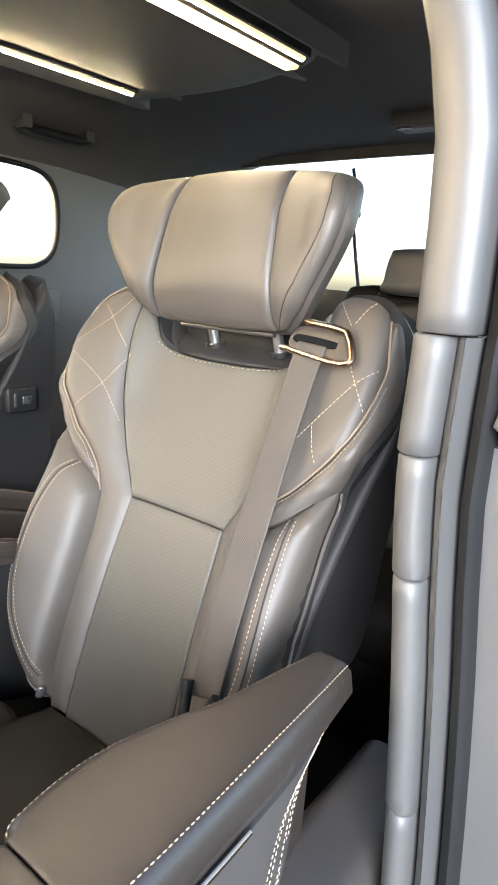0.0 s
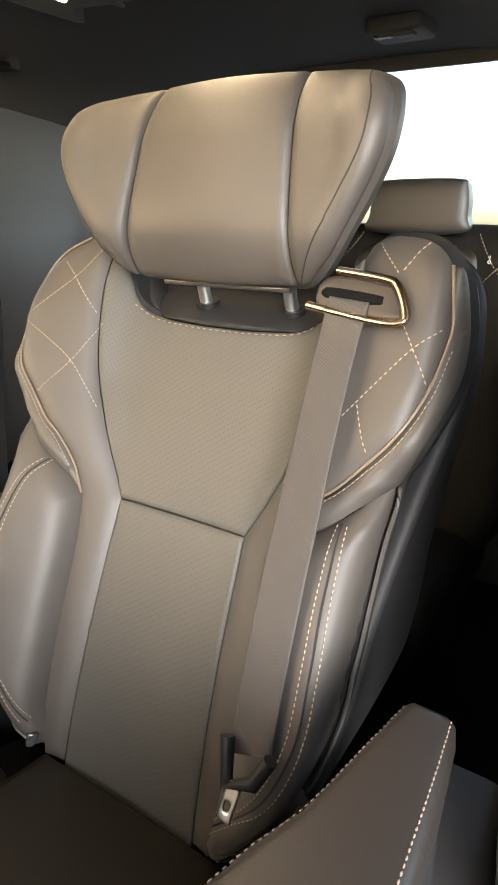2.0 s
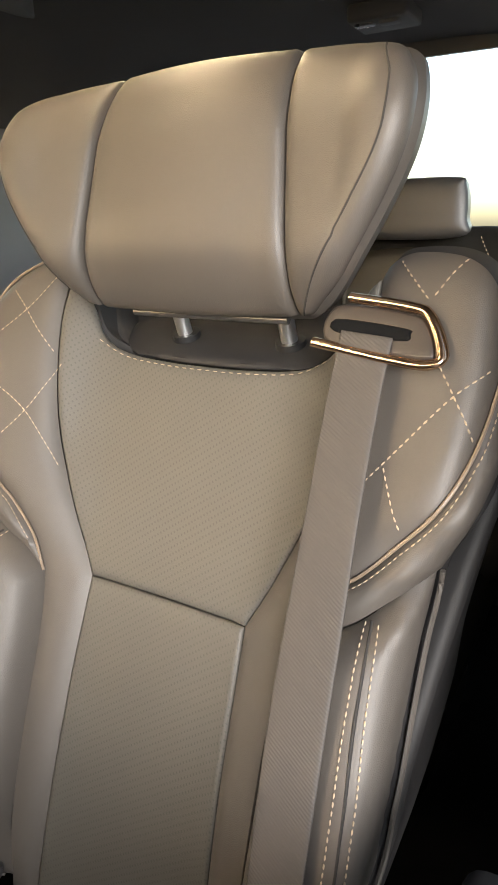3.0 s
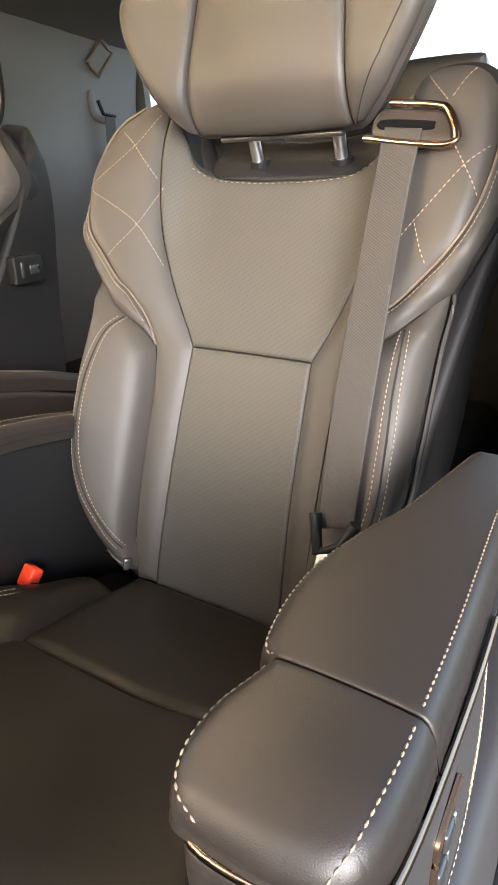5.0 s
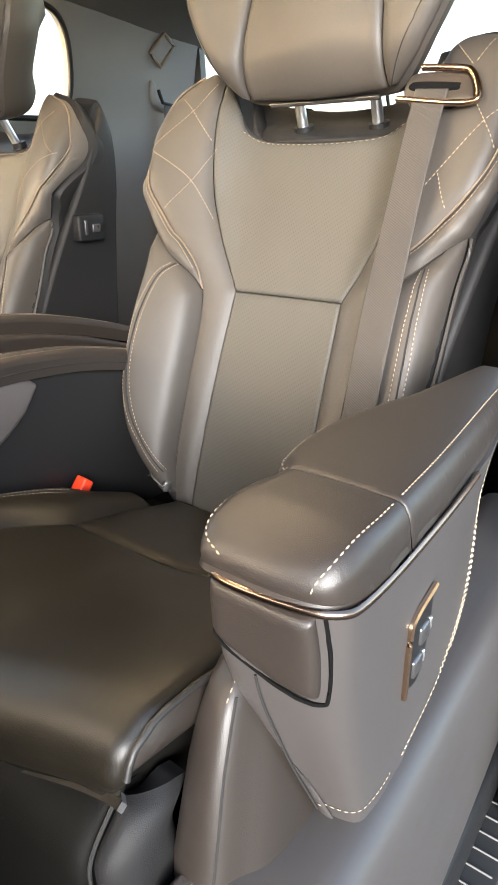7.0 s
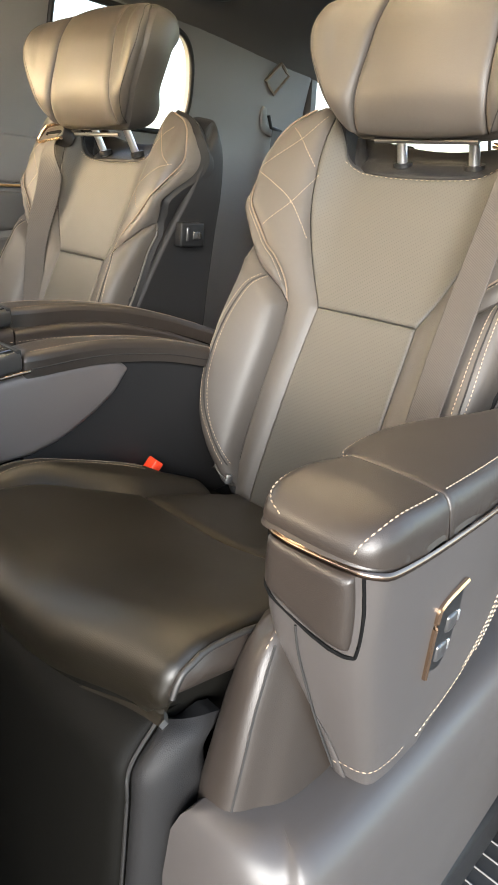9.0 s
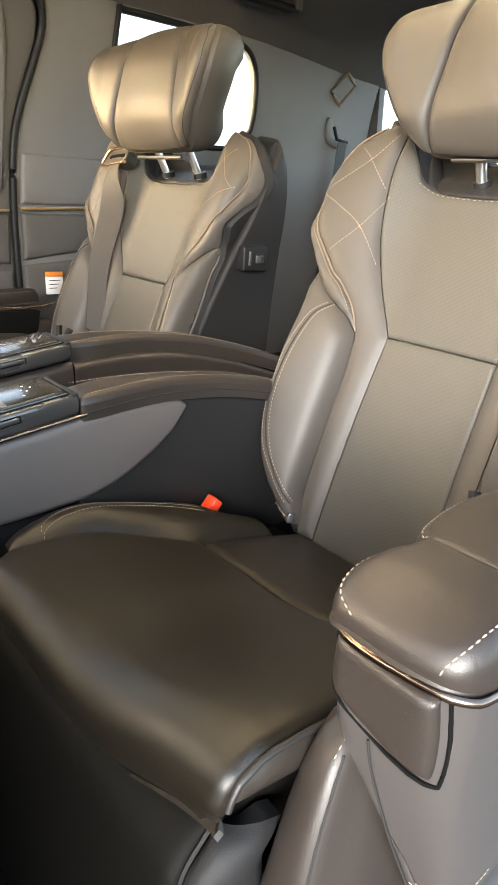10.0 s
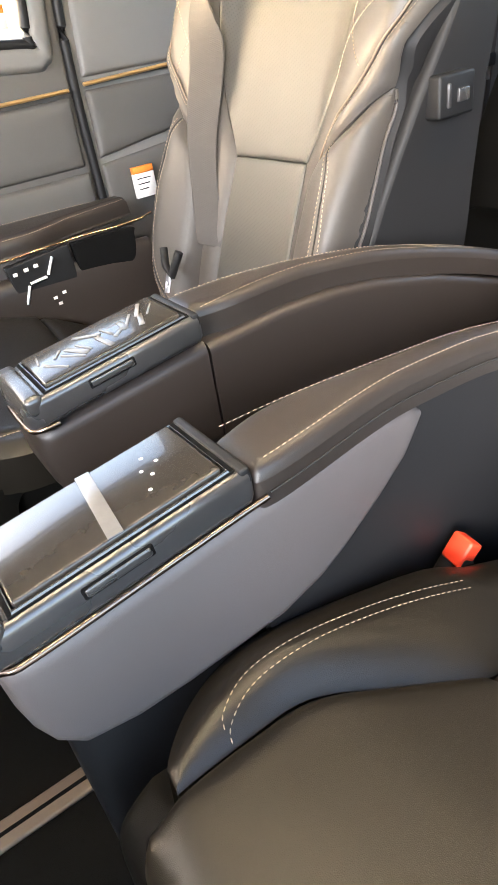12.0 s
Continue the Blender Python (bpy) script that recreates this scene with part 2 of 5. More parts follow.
def tube(path, radius, sides=8, closed=False, bm=None, flat=1.0):
    """A round rod along 3D points."""
    bm = bm or bmesh.new()
    P = [Vector(p) for p in path]
    rings, up = [], Vector((0, 0, 1))
    for i, p in enumerate(P):
        a, b = P[i - 1] if (i or closed) else p, P[(i + 1) % len(P)] if (i + 1 < len(P) or closed) else p
        t = (b - a).normalized()
        side = t.cross(up)
        if side.length < 0.05:
            side = t.cross(Vector((0, 1, 0)))
        side.normalize()
        nn = side.cross(t)
        rings.append([bm.verts.new(p + radius * (math.cos(q) * side + flat * math.sin(q) * nn)) for q in (2 * math.pi * j / sides for j in range(sides))])
    for i in range(len(rings) if closed else len(rings) - 1):
        r1, r2 = rings[i], rings[(i + 1) % len(rings)]
        for j in range(sides):
            bm.faces.new((r1[j], r1[(j + 1) % sides], r2[(j + 1) % sides], r2[j]))
    if not closed:
        bm.faces.new(rings[0][::-1]), bm.faces.new(rings[-1])
    return bm


def rounded_box(lo, hi, bevel=0.006, segments=3, turn=None, bm=None):
    bm2 = bmesh.new()
    bmesh.ops.create_cube(bm2, size=1.0)
    lo, hi = Vector(lo), Vector(hi)
    for v in bm2.verts:
        v.co = Vector([a + (c + 0.5) * (b - a) for a, b, c in zip(lo, hi, v.co)])
    if bevel:
        bmesh.ops.bevel(bm2, geom=bm2.edges[:], offset=bevel, segments=segments, affect="EDGES", profile=0.5)
    if turn:
        bmesh.ops.transform(bm2, matrix=turn, verts=bm2.verts)
    if bm is None:
        return bm2
    me = bpy.data.meshes.new("joined")
    bm2.to_mesh(me)
    bm2.free()
    bm.from_mesh(me)
    bpy.data.meshes.remove(me)
    return bm


def loft(sections, caps=True):
    """A skin over loops of equal count."""
    bm = bmesh.new()
    rings = [[bm.verts.new(p) for p in s] for s in sections]
    for a, b in zip(rings, rings[1:]):
        for j in range(len(a)):
            bm.faces.new((a[j], a[(j + 1) % len(a)], b[(j + 1) % len(a)], b[j]))
    if caps:
        bm.faces.new(rings[0][::-1])
        bm.faces.new(rings[-1])
    return bm


def dashes(path, face, length=0.0058, gap=0.0032, width=0.0009, bm=None, lift=0.0004):
    """Thread stitches along a 3D line that lies on a surface facing `face`."""
    bm = bm or bmesh.new()
    P = np.array(path, float)
    s = np.r_[0, np.cumsum(np.linalg.norm(np.diff(P, axis=0), axis=1))]
    at, up = 0.001, Vector(face).normalized()
    while at + length < s[-1]:
        a, b = (Vector([np.interp(q, s, P[:, k]) for k in range(3)]) for q in (at, at + length))
        t = (b - a).normalized()
        w = t.cross(up).normalized() * width
        m, n2 = (a + b) / 2, t.cross(w).normalized() * width
        if n2.dot(up) < 0:
            n2 = -n2
        o = up * lift
        v = [bm.verts.new(a + o), None, bm.verts.new(b + o)]
        w2 = [bm.verts.new(q) for q in (a * 0.72 + b * 0.28 + w + o, a * 0.28 + b * 0.72 + w + o, a * 0.28 + b * 0.72 - w + o, a * 0.72 + b * 0.28 - w + o,
                                        a * 0.72 + b * 0.28 + n2 + o, a * 0.28 + b * 0.72 + n2 + o)]
        bm.faces.new((v[0], w2[0], w2[4])), bm.faces.new((v[0], w2[4], w2[3]))
        bm.faces.new((w2[0], w2[1], w2[5], w2[4])), bm.faces.new((w2[4], w2[5], w2[2], w2[3]))
        bm.faces.new((v[2], w2[5], w2[1])), bm.faces.new((v[2], w2[2], w2[5]))
        at += length + gap
    return bm


def on(base, pts, face, lift=0.0, closed=False, n=8):
    """3D points of a smooth 2D line laid on a surface."""
    uv = loop_points(pts, closed, n)
    p, nrm = surface_at(base, uv, face)
    return p + nrm * lift


def on_pad(line, pts, base, face, puff, r, sink, soft=False, over=0.0006, n=8):
    """3D points of a 2D line laid on a padded panel."""
    uv = loop_points(line, False, n)
    k = np.clip(to_loop(uv, loop_points(pts)) / r, 0, 1)
    bow = 1 - (1 - k) ** 2
    p, nrm = surface_at(base, uv, face)
    return p + nrm * (over - sink + (puff + sink) * (bow if soft else np.sqrt(bow)))[:, None]


def smoothstep(a, b, x):
    t = np.clip((x - a) / (b - a), 0, 1)
    return t * t * (3 - 2 * t)


def rounded_rect(cx, cy, w, h, r, n=5):
    out = []
    for sx, sy, q0 in ((1, 1, 0), (-1, 1, 90), (-1, -1, 180), (1, -1, 270)):
        for j in range(n + 1):
            q = radians(q0 + 90 * j / n)
            out.append((cx + sx * (w / 2 - r) + r * math.cos(q), cy + sy * (h / 2 - r) + r * math.sin(q)))
    return out


# ---- the vehicle's shell ----
FAR, NEAR = -0.78, 0.86


def far_wall(u, v):
    """The far side's trim: u along the vehicle, v up; it leans in towards the roof."""
    return np.stack([FAR + 0.16 * smoothstep(0.95, 1.55, v) * (v - 0.95), u, v], 1)


def near_wall(u, v):
    return np.stack([NEAR - 0.16 * smoothstep(0.95, 1.55, v) * (v - 0.95), u, v], 1)


ground = part("ground", rounded_box((-60, -60, -0.45), (60, 60, -0.35), 0), CONCRETE, None, "concrete forecourt under the parked van, darkened to bounce less light", kind="structure", smooth=False)
tagged(ground, category="ground")
floor = part("floor", rounded_box((FAR, -1.7, FLOOR - 0.06), (NEAR, 1.25, FLOOR), 0.004), CARPET, None, "dark carpeted van floor", kind="structure")
tagged(floor, category="floor")

# ceiling: a shallow vault, with a raised panel round the lamps
def roof(u, v):
    e = np.abs(u - MID) / 0.80
    return np.stack([u, v, 1.500 - 0.17 * e ** 4 - 0.035 * smoothstep(0.5, 1.25, v)], 1)


ceiling = part("ceiling", padded([(FAR + 0.032, -1.7, "c"), (NEAR - 0.038, -1.7, "c"), (NEAR - 0.038, 1.25, "c"), (FAR + 0.032, 1.25, "c")], roof, (0, 0, -1), 0, 0.02, 0, 0.03, 0.05), CLOTH, None,
               "dark cloth headliner of the van", kind="structure")
tagged(ceiling, category="ceiling")

# far side wall with the window openings
door_win = [(-1.10, 0.985), (-1.10, 1.285), (-0.25, 1.297), (-0.175, 1.285), (-0.165, 1.20), (-0.182, 0.965), (-0.22, 0.944), (-0.60, 0.98)]
quarter_win = [(0.165, 1.08), (0.16, 1.33), (0.185, 1.346), (0.40, 1.345), (0.56, 1.335), (0.625, 1.29), (0.648, 1.20), (0.640, 1.12), (0.60, 1.075), (0.52, 1.06), (0.25, 1.06)]
wall_far = part("wall_far", padded([(-0.10, FLOOR, "c"), (1.20, FLOOR, "c"), (1.20, 1.44, "c"), (-0.06, 1.44, "c"), (-0.03, 1.28), (-0.10, 1.05), (-0.118, 0.87), (-0.118, 0.65)],
                far_wall, (1, 0, 0), 0.004, 0.012, 0.0, 0.03, 0.03, holes=[quarter_win]), TRIM_LIGHT, None, "grey moulded side trim with a rounded quarter window", kind="structure")
tagged(wall_far, category="wall")
door_far = part("door_1", padded([(-1.35, FLOOR, "c"), (-0.126, FLOOR, "c"), (-0.126, 0.65), (-0.126, 0.87), (-0.11, 1.05), (-0.045, 1.27), (-0.09, 1.345), (-0.2, 1.36), (-1.35, 1.36, "c")],
                far_wall, (1, 0, 0), 0.004, 0.015, 0.004, 0.035, 0.03, holes=[door_win]), TRIM_DARK, None, "closed dark sliding door with a large window", kind="structure")
tagged(door_far, category="door")


def pane(name, pts, base, face, label):
    ob = part(name, padded(pts, base, face, 0, 0.01, 0, 0.003, 0.2), GLASS, None, label, kind="structure")
    ob.visible_shadow = False
    return tagged(ob, category="window")


def shifted(base, d):
    return lambda u, v: base(u, v) + np.array(d)


def grown(pts, k):
    P = np.array([[v for v in p if v != "c"] for p in pts], float)
    c = P.mean(0)
    return [tuple(c + (p - c) * k) for p in P]


skin = part("body_far", padded([(-1.72, FLOOR, "c"), (1.25, FLOOR, "c"), (1.25, 1.47, "c"), (-1.72, 1.47, "c")], shifted(far_wall, (-0.05, 0, 0)), (-1, 0, 0), 0, 0.02, 0, 0.008, 0.06, holes=[grown(door_win, 1.03), grown(quarter_win, 1.08)]), PAINT, None, "silver painted far body side", kind="structure")
tagged(skin, category="wall")
pane("window_1", grown(door_win, 1.02), shifted(far_wall, (-0.02, 0, 0)), (1, 0, 0), "clear glass of the far sliding door")
pane("window_2", grown(quarter_win, 1.03), shifted(far_wall, (-0.02, 0, 0)), (1, 0, 0), "clear rounded quarter window glass")
frame_line = [(-1.30, 0.945, "c"), (-1.30, 1.335, "c"), (-0.25, 1.342), (-0.145, 1.325), (-0.120, 1.20), (-0.142, 0.95), (-0.16, 0.905), (-0.22, 0.900), (-0.60, 0.935)]
part("window_surround", padded(frame_line, far_wall, (1, 0, 0), 0.016, 0.016, 0.0, 0.004, 0.02, holes=[grown(door_win, 1.012)]), TRIM_LIGHT, door_far, "grey moulded window surround")
part("window_frame", tube(on(far_wall, door_win, (1, 0, 0), 0.004, True), 0.009, 8, True), BLACK, door_far, "black rubber window seal")
part("window_frame", tube(on(far_wall, quarter_win, (1, 0, 0), 0.004, True), 0.008, 8, True), BLACK, wall_far, "black rubber window seal")
part("gold_strip", tube(on(far_wall, [(-1.3, 0.853), (-0.6, 0.855), (-0.14, 0.863)], (1, 0, 0), 0.018), 0.005, 8, flat=0.7), GOLD, door_far, "thin gold trim strip")
part("gold_strip", tube(on(far_wall, [(-0.108, 0.868), (0.0, 0.872), (0.10, 0.876)], (1, 0, 0), 0.016), 0.005, 8, flat=0.7), GOLD, wall_far, "thin gold trim strip")
part("lower_panel", padded([(-1.3, 0.45, "c"), (-0.14, 0.45, "c"), (-0.135, 0.722, "c"), (-1.3, 0.718, "c")], far_wall, (1, 0, 0), 0.016, 0.010, 0, 0.0, 0.03), TRIM_DARK, door_far)
part("upper_panel", padded([(-1.3, 0.728, "c"), (-0.14, 0.732, "c"), (-0.135, 0.852, "c"), (-1.3, 0.843, "c")], far_wall, (1, 0, 0), 0.012, 0.010, 0, 0.0, 0.03), TRIM_DARK, door_far)
part("belt_panel", padded([(-0.105, 0.878, "c"), (0.66, 0.885, "c"), (0.66, 1.0, "c"), (-0.095, 1.0, "c")], far_wall, (1, 0, 0), 0.014, 0.010, 0, 0.0, 0.03), TRIM_LIGHT, wall_far)
part("elbow_panel", padded([(-0.108, 0.74, "c"), (0.35, 0.80, "c"), (0.35, 0.862, "c"), (-0.105, 0.858, "c")], far_wall, (1, 0, 0), 0.014, 0.010, 0, 0.0, 0.03), TRIM_DARK, wall_far)
part("foot_panel", padded([(-0.108, 0.35, "c"), (0.6, 0.35, "c"), (0.6, 0.79, "c"), (-0.108, 0.73, "c")], far_wall, (1, 0, 0), 0.010, 0.010, 0, 0.0, 0.03), TRIM_DARK, wall_far)
part("door_seal", tube(on(far_wall, [(-0.122, 0.3), (-0.122, 0.65), (-0.122, 0.87), (-0.106, 1.05), (-0.036, 1.275), (-0.08, 1.352), (-0.2, 1.366), (-1.3, 1.372)], (1, 0, 0), 0.006), 0.009), BLACK, door_far, "black rubber door seal")

# front and rear ends of the cabin
# unseen wall added for the front seats; its height shades the lower backrests
wall_front = part("wall_front", rounded_box((FAR, -1.74, FLOOR), (NEAR, -1.70, 1.24), 0.004), TRIM_DARK, None, "unseen dark wall in place of the front seats, blocks low light", kind="structure")
tagged(wall_front, category="wall")


def tailgate(u, v):
    return np.stack([u, 1.22 + 0.10 * smoothstep(1.0, 1.5, v) * (1.1 - v), v], 1)


hatch_win = [(-0.74, 1.12), (-0.735, 1.40), (-0.70, 1.425), (MID, 1.435), (0.76, 1.425), (0.80, 1.40), (0.80, 1.12), (0.76, 1.07), (MID, 1.05), (-0.70, 1.07)]
wall_rear = part("wall_rear", padded([(-0.79, FLOOR, "c"), (0.87, FLOOR, "c"), (0.87, 1.5, "c"), (-0.79, 1.5, "c")], tailgate, (0, -1, 0), 0.0, 0.012, 0, 0.03, 0.06, holes=[hatch_win]), TRIM_DARK, None,
                 "dark tailgate trim round the rear window", kind="structure")
tagged(wall_rear, category="wall")
pane("window_3", grown(hatch_win, 1.02), shifted(tailgate, (0, 0.02, 0)), (0, -1, 0), "clear rear window glass")

# unseen wall added ahead of the doorway to cut slanting sunlight
wall_fore = part("wall_fore", padded([(-1.7, FLOOR, "c"), (-1.02, FLOOR, "c"), (-1.02, 1.44, "c"), (-1.7, 1.44, "c")], near_wall, (-1, 0, 0), 0.0, 0.012, 0, 0.04, 0.05, holes=[[(-1.62, 1.05), (-1.62, 1.34), (-1.12, 1.34), (-1.10, 1.05)]]), TRIM_DARK, None, "unseen dark side wall ahead of the doorway, blocks slanting sun", kind="structure")
tagged(wall_fore, category="wall")
# near side: wall behind the open doorway, and its pillar
near_win = [(0.30, 1.08), (0.29, 1.33), (0.33, 1.346), (1.0, 1.34), (1.05, 1.30), (1.06, 1.12), (1.02, 1.07), (0.36, 1.06)]
wall_near = part("wall_near", padded([(0.0, FLOOR, "c"), (1.20, FLOOR, "c"), (1.20, 1.44, "c"), (0.0, 1.44, "c")], near_wall, (-1, 0, 0), 0.0, 0.012, 0, 0.03, 0.05, holes=[near_win]), TRIM_DARK, None,
                 "dark side trim beside the third row", kind="structure")
tagged(wall_near, category="wall")
pane("window_4", grown(near_win, 1.03), shifted(near_wall, (0.02, 0, 0)), (-1, 0, 0), "clear side window glass by the third row")


# ---- ceiling lamps ----
def lamp_bar(name, x, y0, y1, z, w, label):
    ob = thing(name, (x, (y0 + y1) / 2, z), label, "ceiling lamp", "ceiling light bars")
    part("housing", rounded_box((x - w / 2 - 0.006, y0 - 0.006, z - 0.004), (x + w / 2 + 0.006, y1 + 0.006, z + 0.03), 0.003), BLACK, ob)
    part("diffuser", rounded_box((x - w / 2, y0, z - 0.010), (x + w / 2, y1, z), 0.004), LAMP_EDGE, ob, "amber edge of the diffuser")
    part("light_strip", rounded_box((x - w / 4, y0 + w / 2, z - 0.012), (x + w / 4, y1 - w / 2, z - 0.004), 0.003), LAMP, ob, "glowing warm white strip")
    return ob


def shelf(u, v):
    return np.stack([u, v, 1.455 + 0.0 * u], 1)


console = part("overhead_console", padded([(-0.30, -1.3, "c"), (0.309, -1.3, "c"), (0.313, 0.385), (0.298, 0.430), (0.25, 0.468), (MID, 0.52), (-0.22, 0.50), (-0.30, 0.43)], shelf, (0, 0, -1), 0.008, 0.05, 0.0, 0.05, 0.05, push=(0, 0, 1), taper=1.0, rows=2),
               TRIM_LIGHT, None, "grey overhead console panel with warm light bars")
tagged(console, category="console")
part("centre_panel", padded([(-0.135, -1.25, "c"), (0.225, -1.25, "c"), (0.225, 0.40), (0.17, 0.435), (MID, 0.45), (-0.09, 0.435), (-0.135, 0.40)], shelf, (0, 0, -1), 0.0105, 0.02, -0.006, 0.0, 0.04), TRIM_LIGHT, console)
part("end_cap", padded([(0.235, 0.427, "c"), (0.300, 0.400, "c"), (0.292, 0.424), (0.255, 0.452)], shelf, (0, 0, -1), 0.013, 0.01, -0.006, 0.0, 0.01), TRIM_DARK, console)
lamp_bar("ceiling_lamp", 0.255, -1.0, 0.425, 1.443, 0.030, "wide warm white light bar in the ceiling")
lamp_bar("ceiling_lamp", 0.300, -1.0, 0.395, 1.443, 0.010, "thin warm white light bar in the ceiling")
lamp_bar("ceiling_lamp", -0.155, -1.0, 0.415, 1.443, 0.008, "thin warm white light bar in the ceiling")


# ---- captain seats ----
def curve(x, xs, ys):
    """A smooth line through the points (xs, ys), flat at local peaks."""
    xs, ys = np.array(xs, float), np.array(ys, float)
    d = np.diff(ys) / np.diff(xs)
    m = np.r_[d[0], np.where(d[1:] * d[:-1] > 0, 2 * d[1:] * d[:-1] / (d[1:] + d[:-1] + 1e-12), 0), d[-1]]
    x = np.clip(np.asarray(x, float), xs[0], xs[-1])
    i = np.clip(np.searchsorted(xs, x, side="right") - 1, 0, len(xs) - 2)
    h = xs[i + 1] - xs[i]
    t = (x - xs[i]) / h
    return (2 * t ** 3 - 3 * t ** 2 + 1) * ys[i] + (t ** 3 - 2 * t ** 2 + t) * h * m[i] + (3 * t ** 2 - 2 * t ** 3) * ys[i + 1] + (t ** 3 - t ** 2) * h * m[i + 1]


def seat_line(z):
    """How far back the middle of the backrest lies at a height."""
    return curve(z, [0.34, 0.42, 0.50, 0.60, 0.745, 0.88, 1.0, 1.1], [-0.125, -0.110, -0.090, -0.0585, 0.0, 0.0646, 0.122, 0.17])


# how far the backrest stands out from its middle line, across its half width, at three heights
LOIN_ROW = ([0.0, 0.07, 0.10, 0.130, 0.165, 0.195, 0.217, 0.229, 0.237, 0.243, 0.252, 0.30], [0.0, 0.001, 0.006, 0.017, 0.040, 0.054, 0.060, 0.057, 0.040, 0.010, -0.015, -0.06])
WAIST_ROW = ([0.0, 0.09, 0.12, 0.15, 0.18, 0.205, 0.228, 0.242, 0.252, 0.265, 0.31], [0.0, 0.002, 0.012, 0.028, 0.042, 0.048, 0.043, 0.027, 0.006, -0.02, -0.06])
CHEST_ROW = ([0.0, 0.09, 0.13, 0.165, 0.195, 0.225, 0.25, 0.268, 0.280, 0.289, 0.31], [0.0, 0.001, 0.012, 0.036, 0.051, 0.060, 0.064, 0.057, 0.036, 0.0, -0.05])


HULL_WIDTH = ([0.40, 0.455, 0.53, 0.62, 0.72, 0.82, 0.89, 0.95, 1.0, 1.05], [0.15, 0.175, 0.222, 0.240, 0.249, 0.268, 0.284, 0.287, 0.279, 0.25])


def captain_seat(cx, m, label, big=1.0, dx=0.0, tip=0.0):
    """A reclined lounge seat; m = 1 has its window side at +x, m = -1 is the mirror image."""
    seat = thing("captain_seat", (cx, -0.2, FLOOR), label, "seat", "captain seats")

    shift = -0.008 if m > 0 else -0.014

    def back(u, z):
        a = np.abs(u)
        wide = curve(z, [0.44, 0.48, 0.515, 0.56, 0.615, 0.67], [0.146, 0.166, 0.196, 0.222, 0.236, 0.241]) - 0.13
        loin = curve(np.where(a > 0.13, 0.13 + (a - 0.13) * 0.111 / wide, a), *LOIN_ROW)
        loin = np.where(a > 0.13, 0.017 + (loin - 0.017) * np.sqrt(wide / 0.111), loin)
        waist, chest = curve(a, *WAIST_ROW), curve(a, *CHEST_ROW)
        proud = loin + (waist - loin) * smoothstep(0.70, 0.80, z) + (chest - waist) * smoothstep(0.80, 0.89, z)
        fall = 0.030 * smoothstep(0.955, 1.05, z) * smoothstep(-0.17, -0.28, u)
        return np.stack([cx + m * u + shift * smoothstep(0.70, 0.92, z), seat_line(z) - proud + fall, z], 1)

    face = (0, -1, 0.4)
    flip = lambda pts, s: [(s * p[0], *p[1:]) for p in pts]  # noqa: E731

    # the shell behind the cushions; the belt side has the higher shoulder
    flank = [(0.0, 0.40), (0.10, 0.41), (0.13, 0.450), (0.162, 0.480), (0.196, 0.514), (0.223, 0.560), (0.237, 0.615), (0.241, 0.67), (0.242, 0.73), (0.246, 0.79), (0.252, 0.836), (0.264, 0.858)]
    belt_top = [(0.278, 0.889), (0.286, 0.93), (0.284, 0.98), (0.273, 1.026), (0.245, 1.053), (0.20, 1.057), (0.175, 1.047), (0.152, 1.0), (0.13, 0.965), (0.07, 0.946)]
    free_top = [(0.279, 0.895), (0.288, 0.932), (0.287, 0.968), (0.274, 1.004), (0.247, 1.031), (0.205, 1.047), (0.172, 1.048), (0.152, 1.0), (0.13, 0.965), (0.07, 0.946)]
    outline = flank + belt_top + [(0.0, 0.944)] + flip(free_top[::-1], -1) + flip(flank[:0:-1], -1)
    backrest = part("backrest", padded(outline, lambda u, z: back(u, z) + np.array((0, 0.018, 0)), face, 0.0, 0.02, 0.0, 0.037, 0.010, cap=True, push=(0, 0.95, -0.30), taper=0.94, rows=3), SIDE, seat, "dark leather backrest shell")
    def rear(u, z):
        return np.stack([cx + m * u + shift * smoothstep(0.70, 0.92, z), seat_line(z) + 0.024 - 0.020 * smoothstep(0.80, 0.98, np.abs(u) / curve(z, *HULL_WIDTH)) + 0.020 * smoothstep(0.955, 1.05, z) * smoothstep(0.13, 0.25, np.abs(u)), z], 1)

    hull = [(0.0, 0.40), (0.13, 0.41), (0.175, 0.455), (0.222, 0.53), (0.240, 0.62), (0.249, 0.72), (0.268, 0.82), (0.284, 0.89), (0.287, 0.95), (0.279, 1.0), (0.255, 1.030), (0.20, 1.045), (0.165, 1.038), (0.13, 0.965), (0.07, 0.946)]
    part("back_shell", padded(hull + [(0.0, 0.944)] + flip(hull[:0:-1], -1), rear, face, 0.004, 0.012, 0.004, 0.0, 0.02, cap=True, taper=0.97, rows=4, rear_y=0.165), SIDE, backrest, "dark leather side and rear of the backrest")
    # cushions of the backrest
    chest = [(0.0885, 0.7465, "c"), (0.112, 0.790), (0.132, 0.832), (0.149, 0.876), (0.163, 0.938), (0.170, 0.99), (0.168, 1.032, "c"), (0.157, 1.020), (0.143, 0.995), (0.129, 0.968), (0.10, 0.953), (0.05, 0.948)]
    part("centre_cushion", padded(chest + [(0.0, 0.947)] + flip(chest[::-1], -1), back, face, 0.0025, 0.007, 0.001, step=0.010), PERFORATED, backrest, "perforated leather centre panel")
    loin = [(0.0885, 0.7455, "c"), (0.0905, 0.67), (0.0925, 0.59), (0.096, 0.50), (0.099, 0.41, "c")]
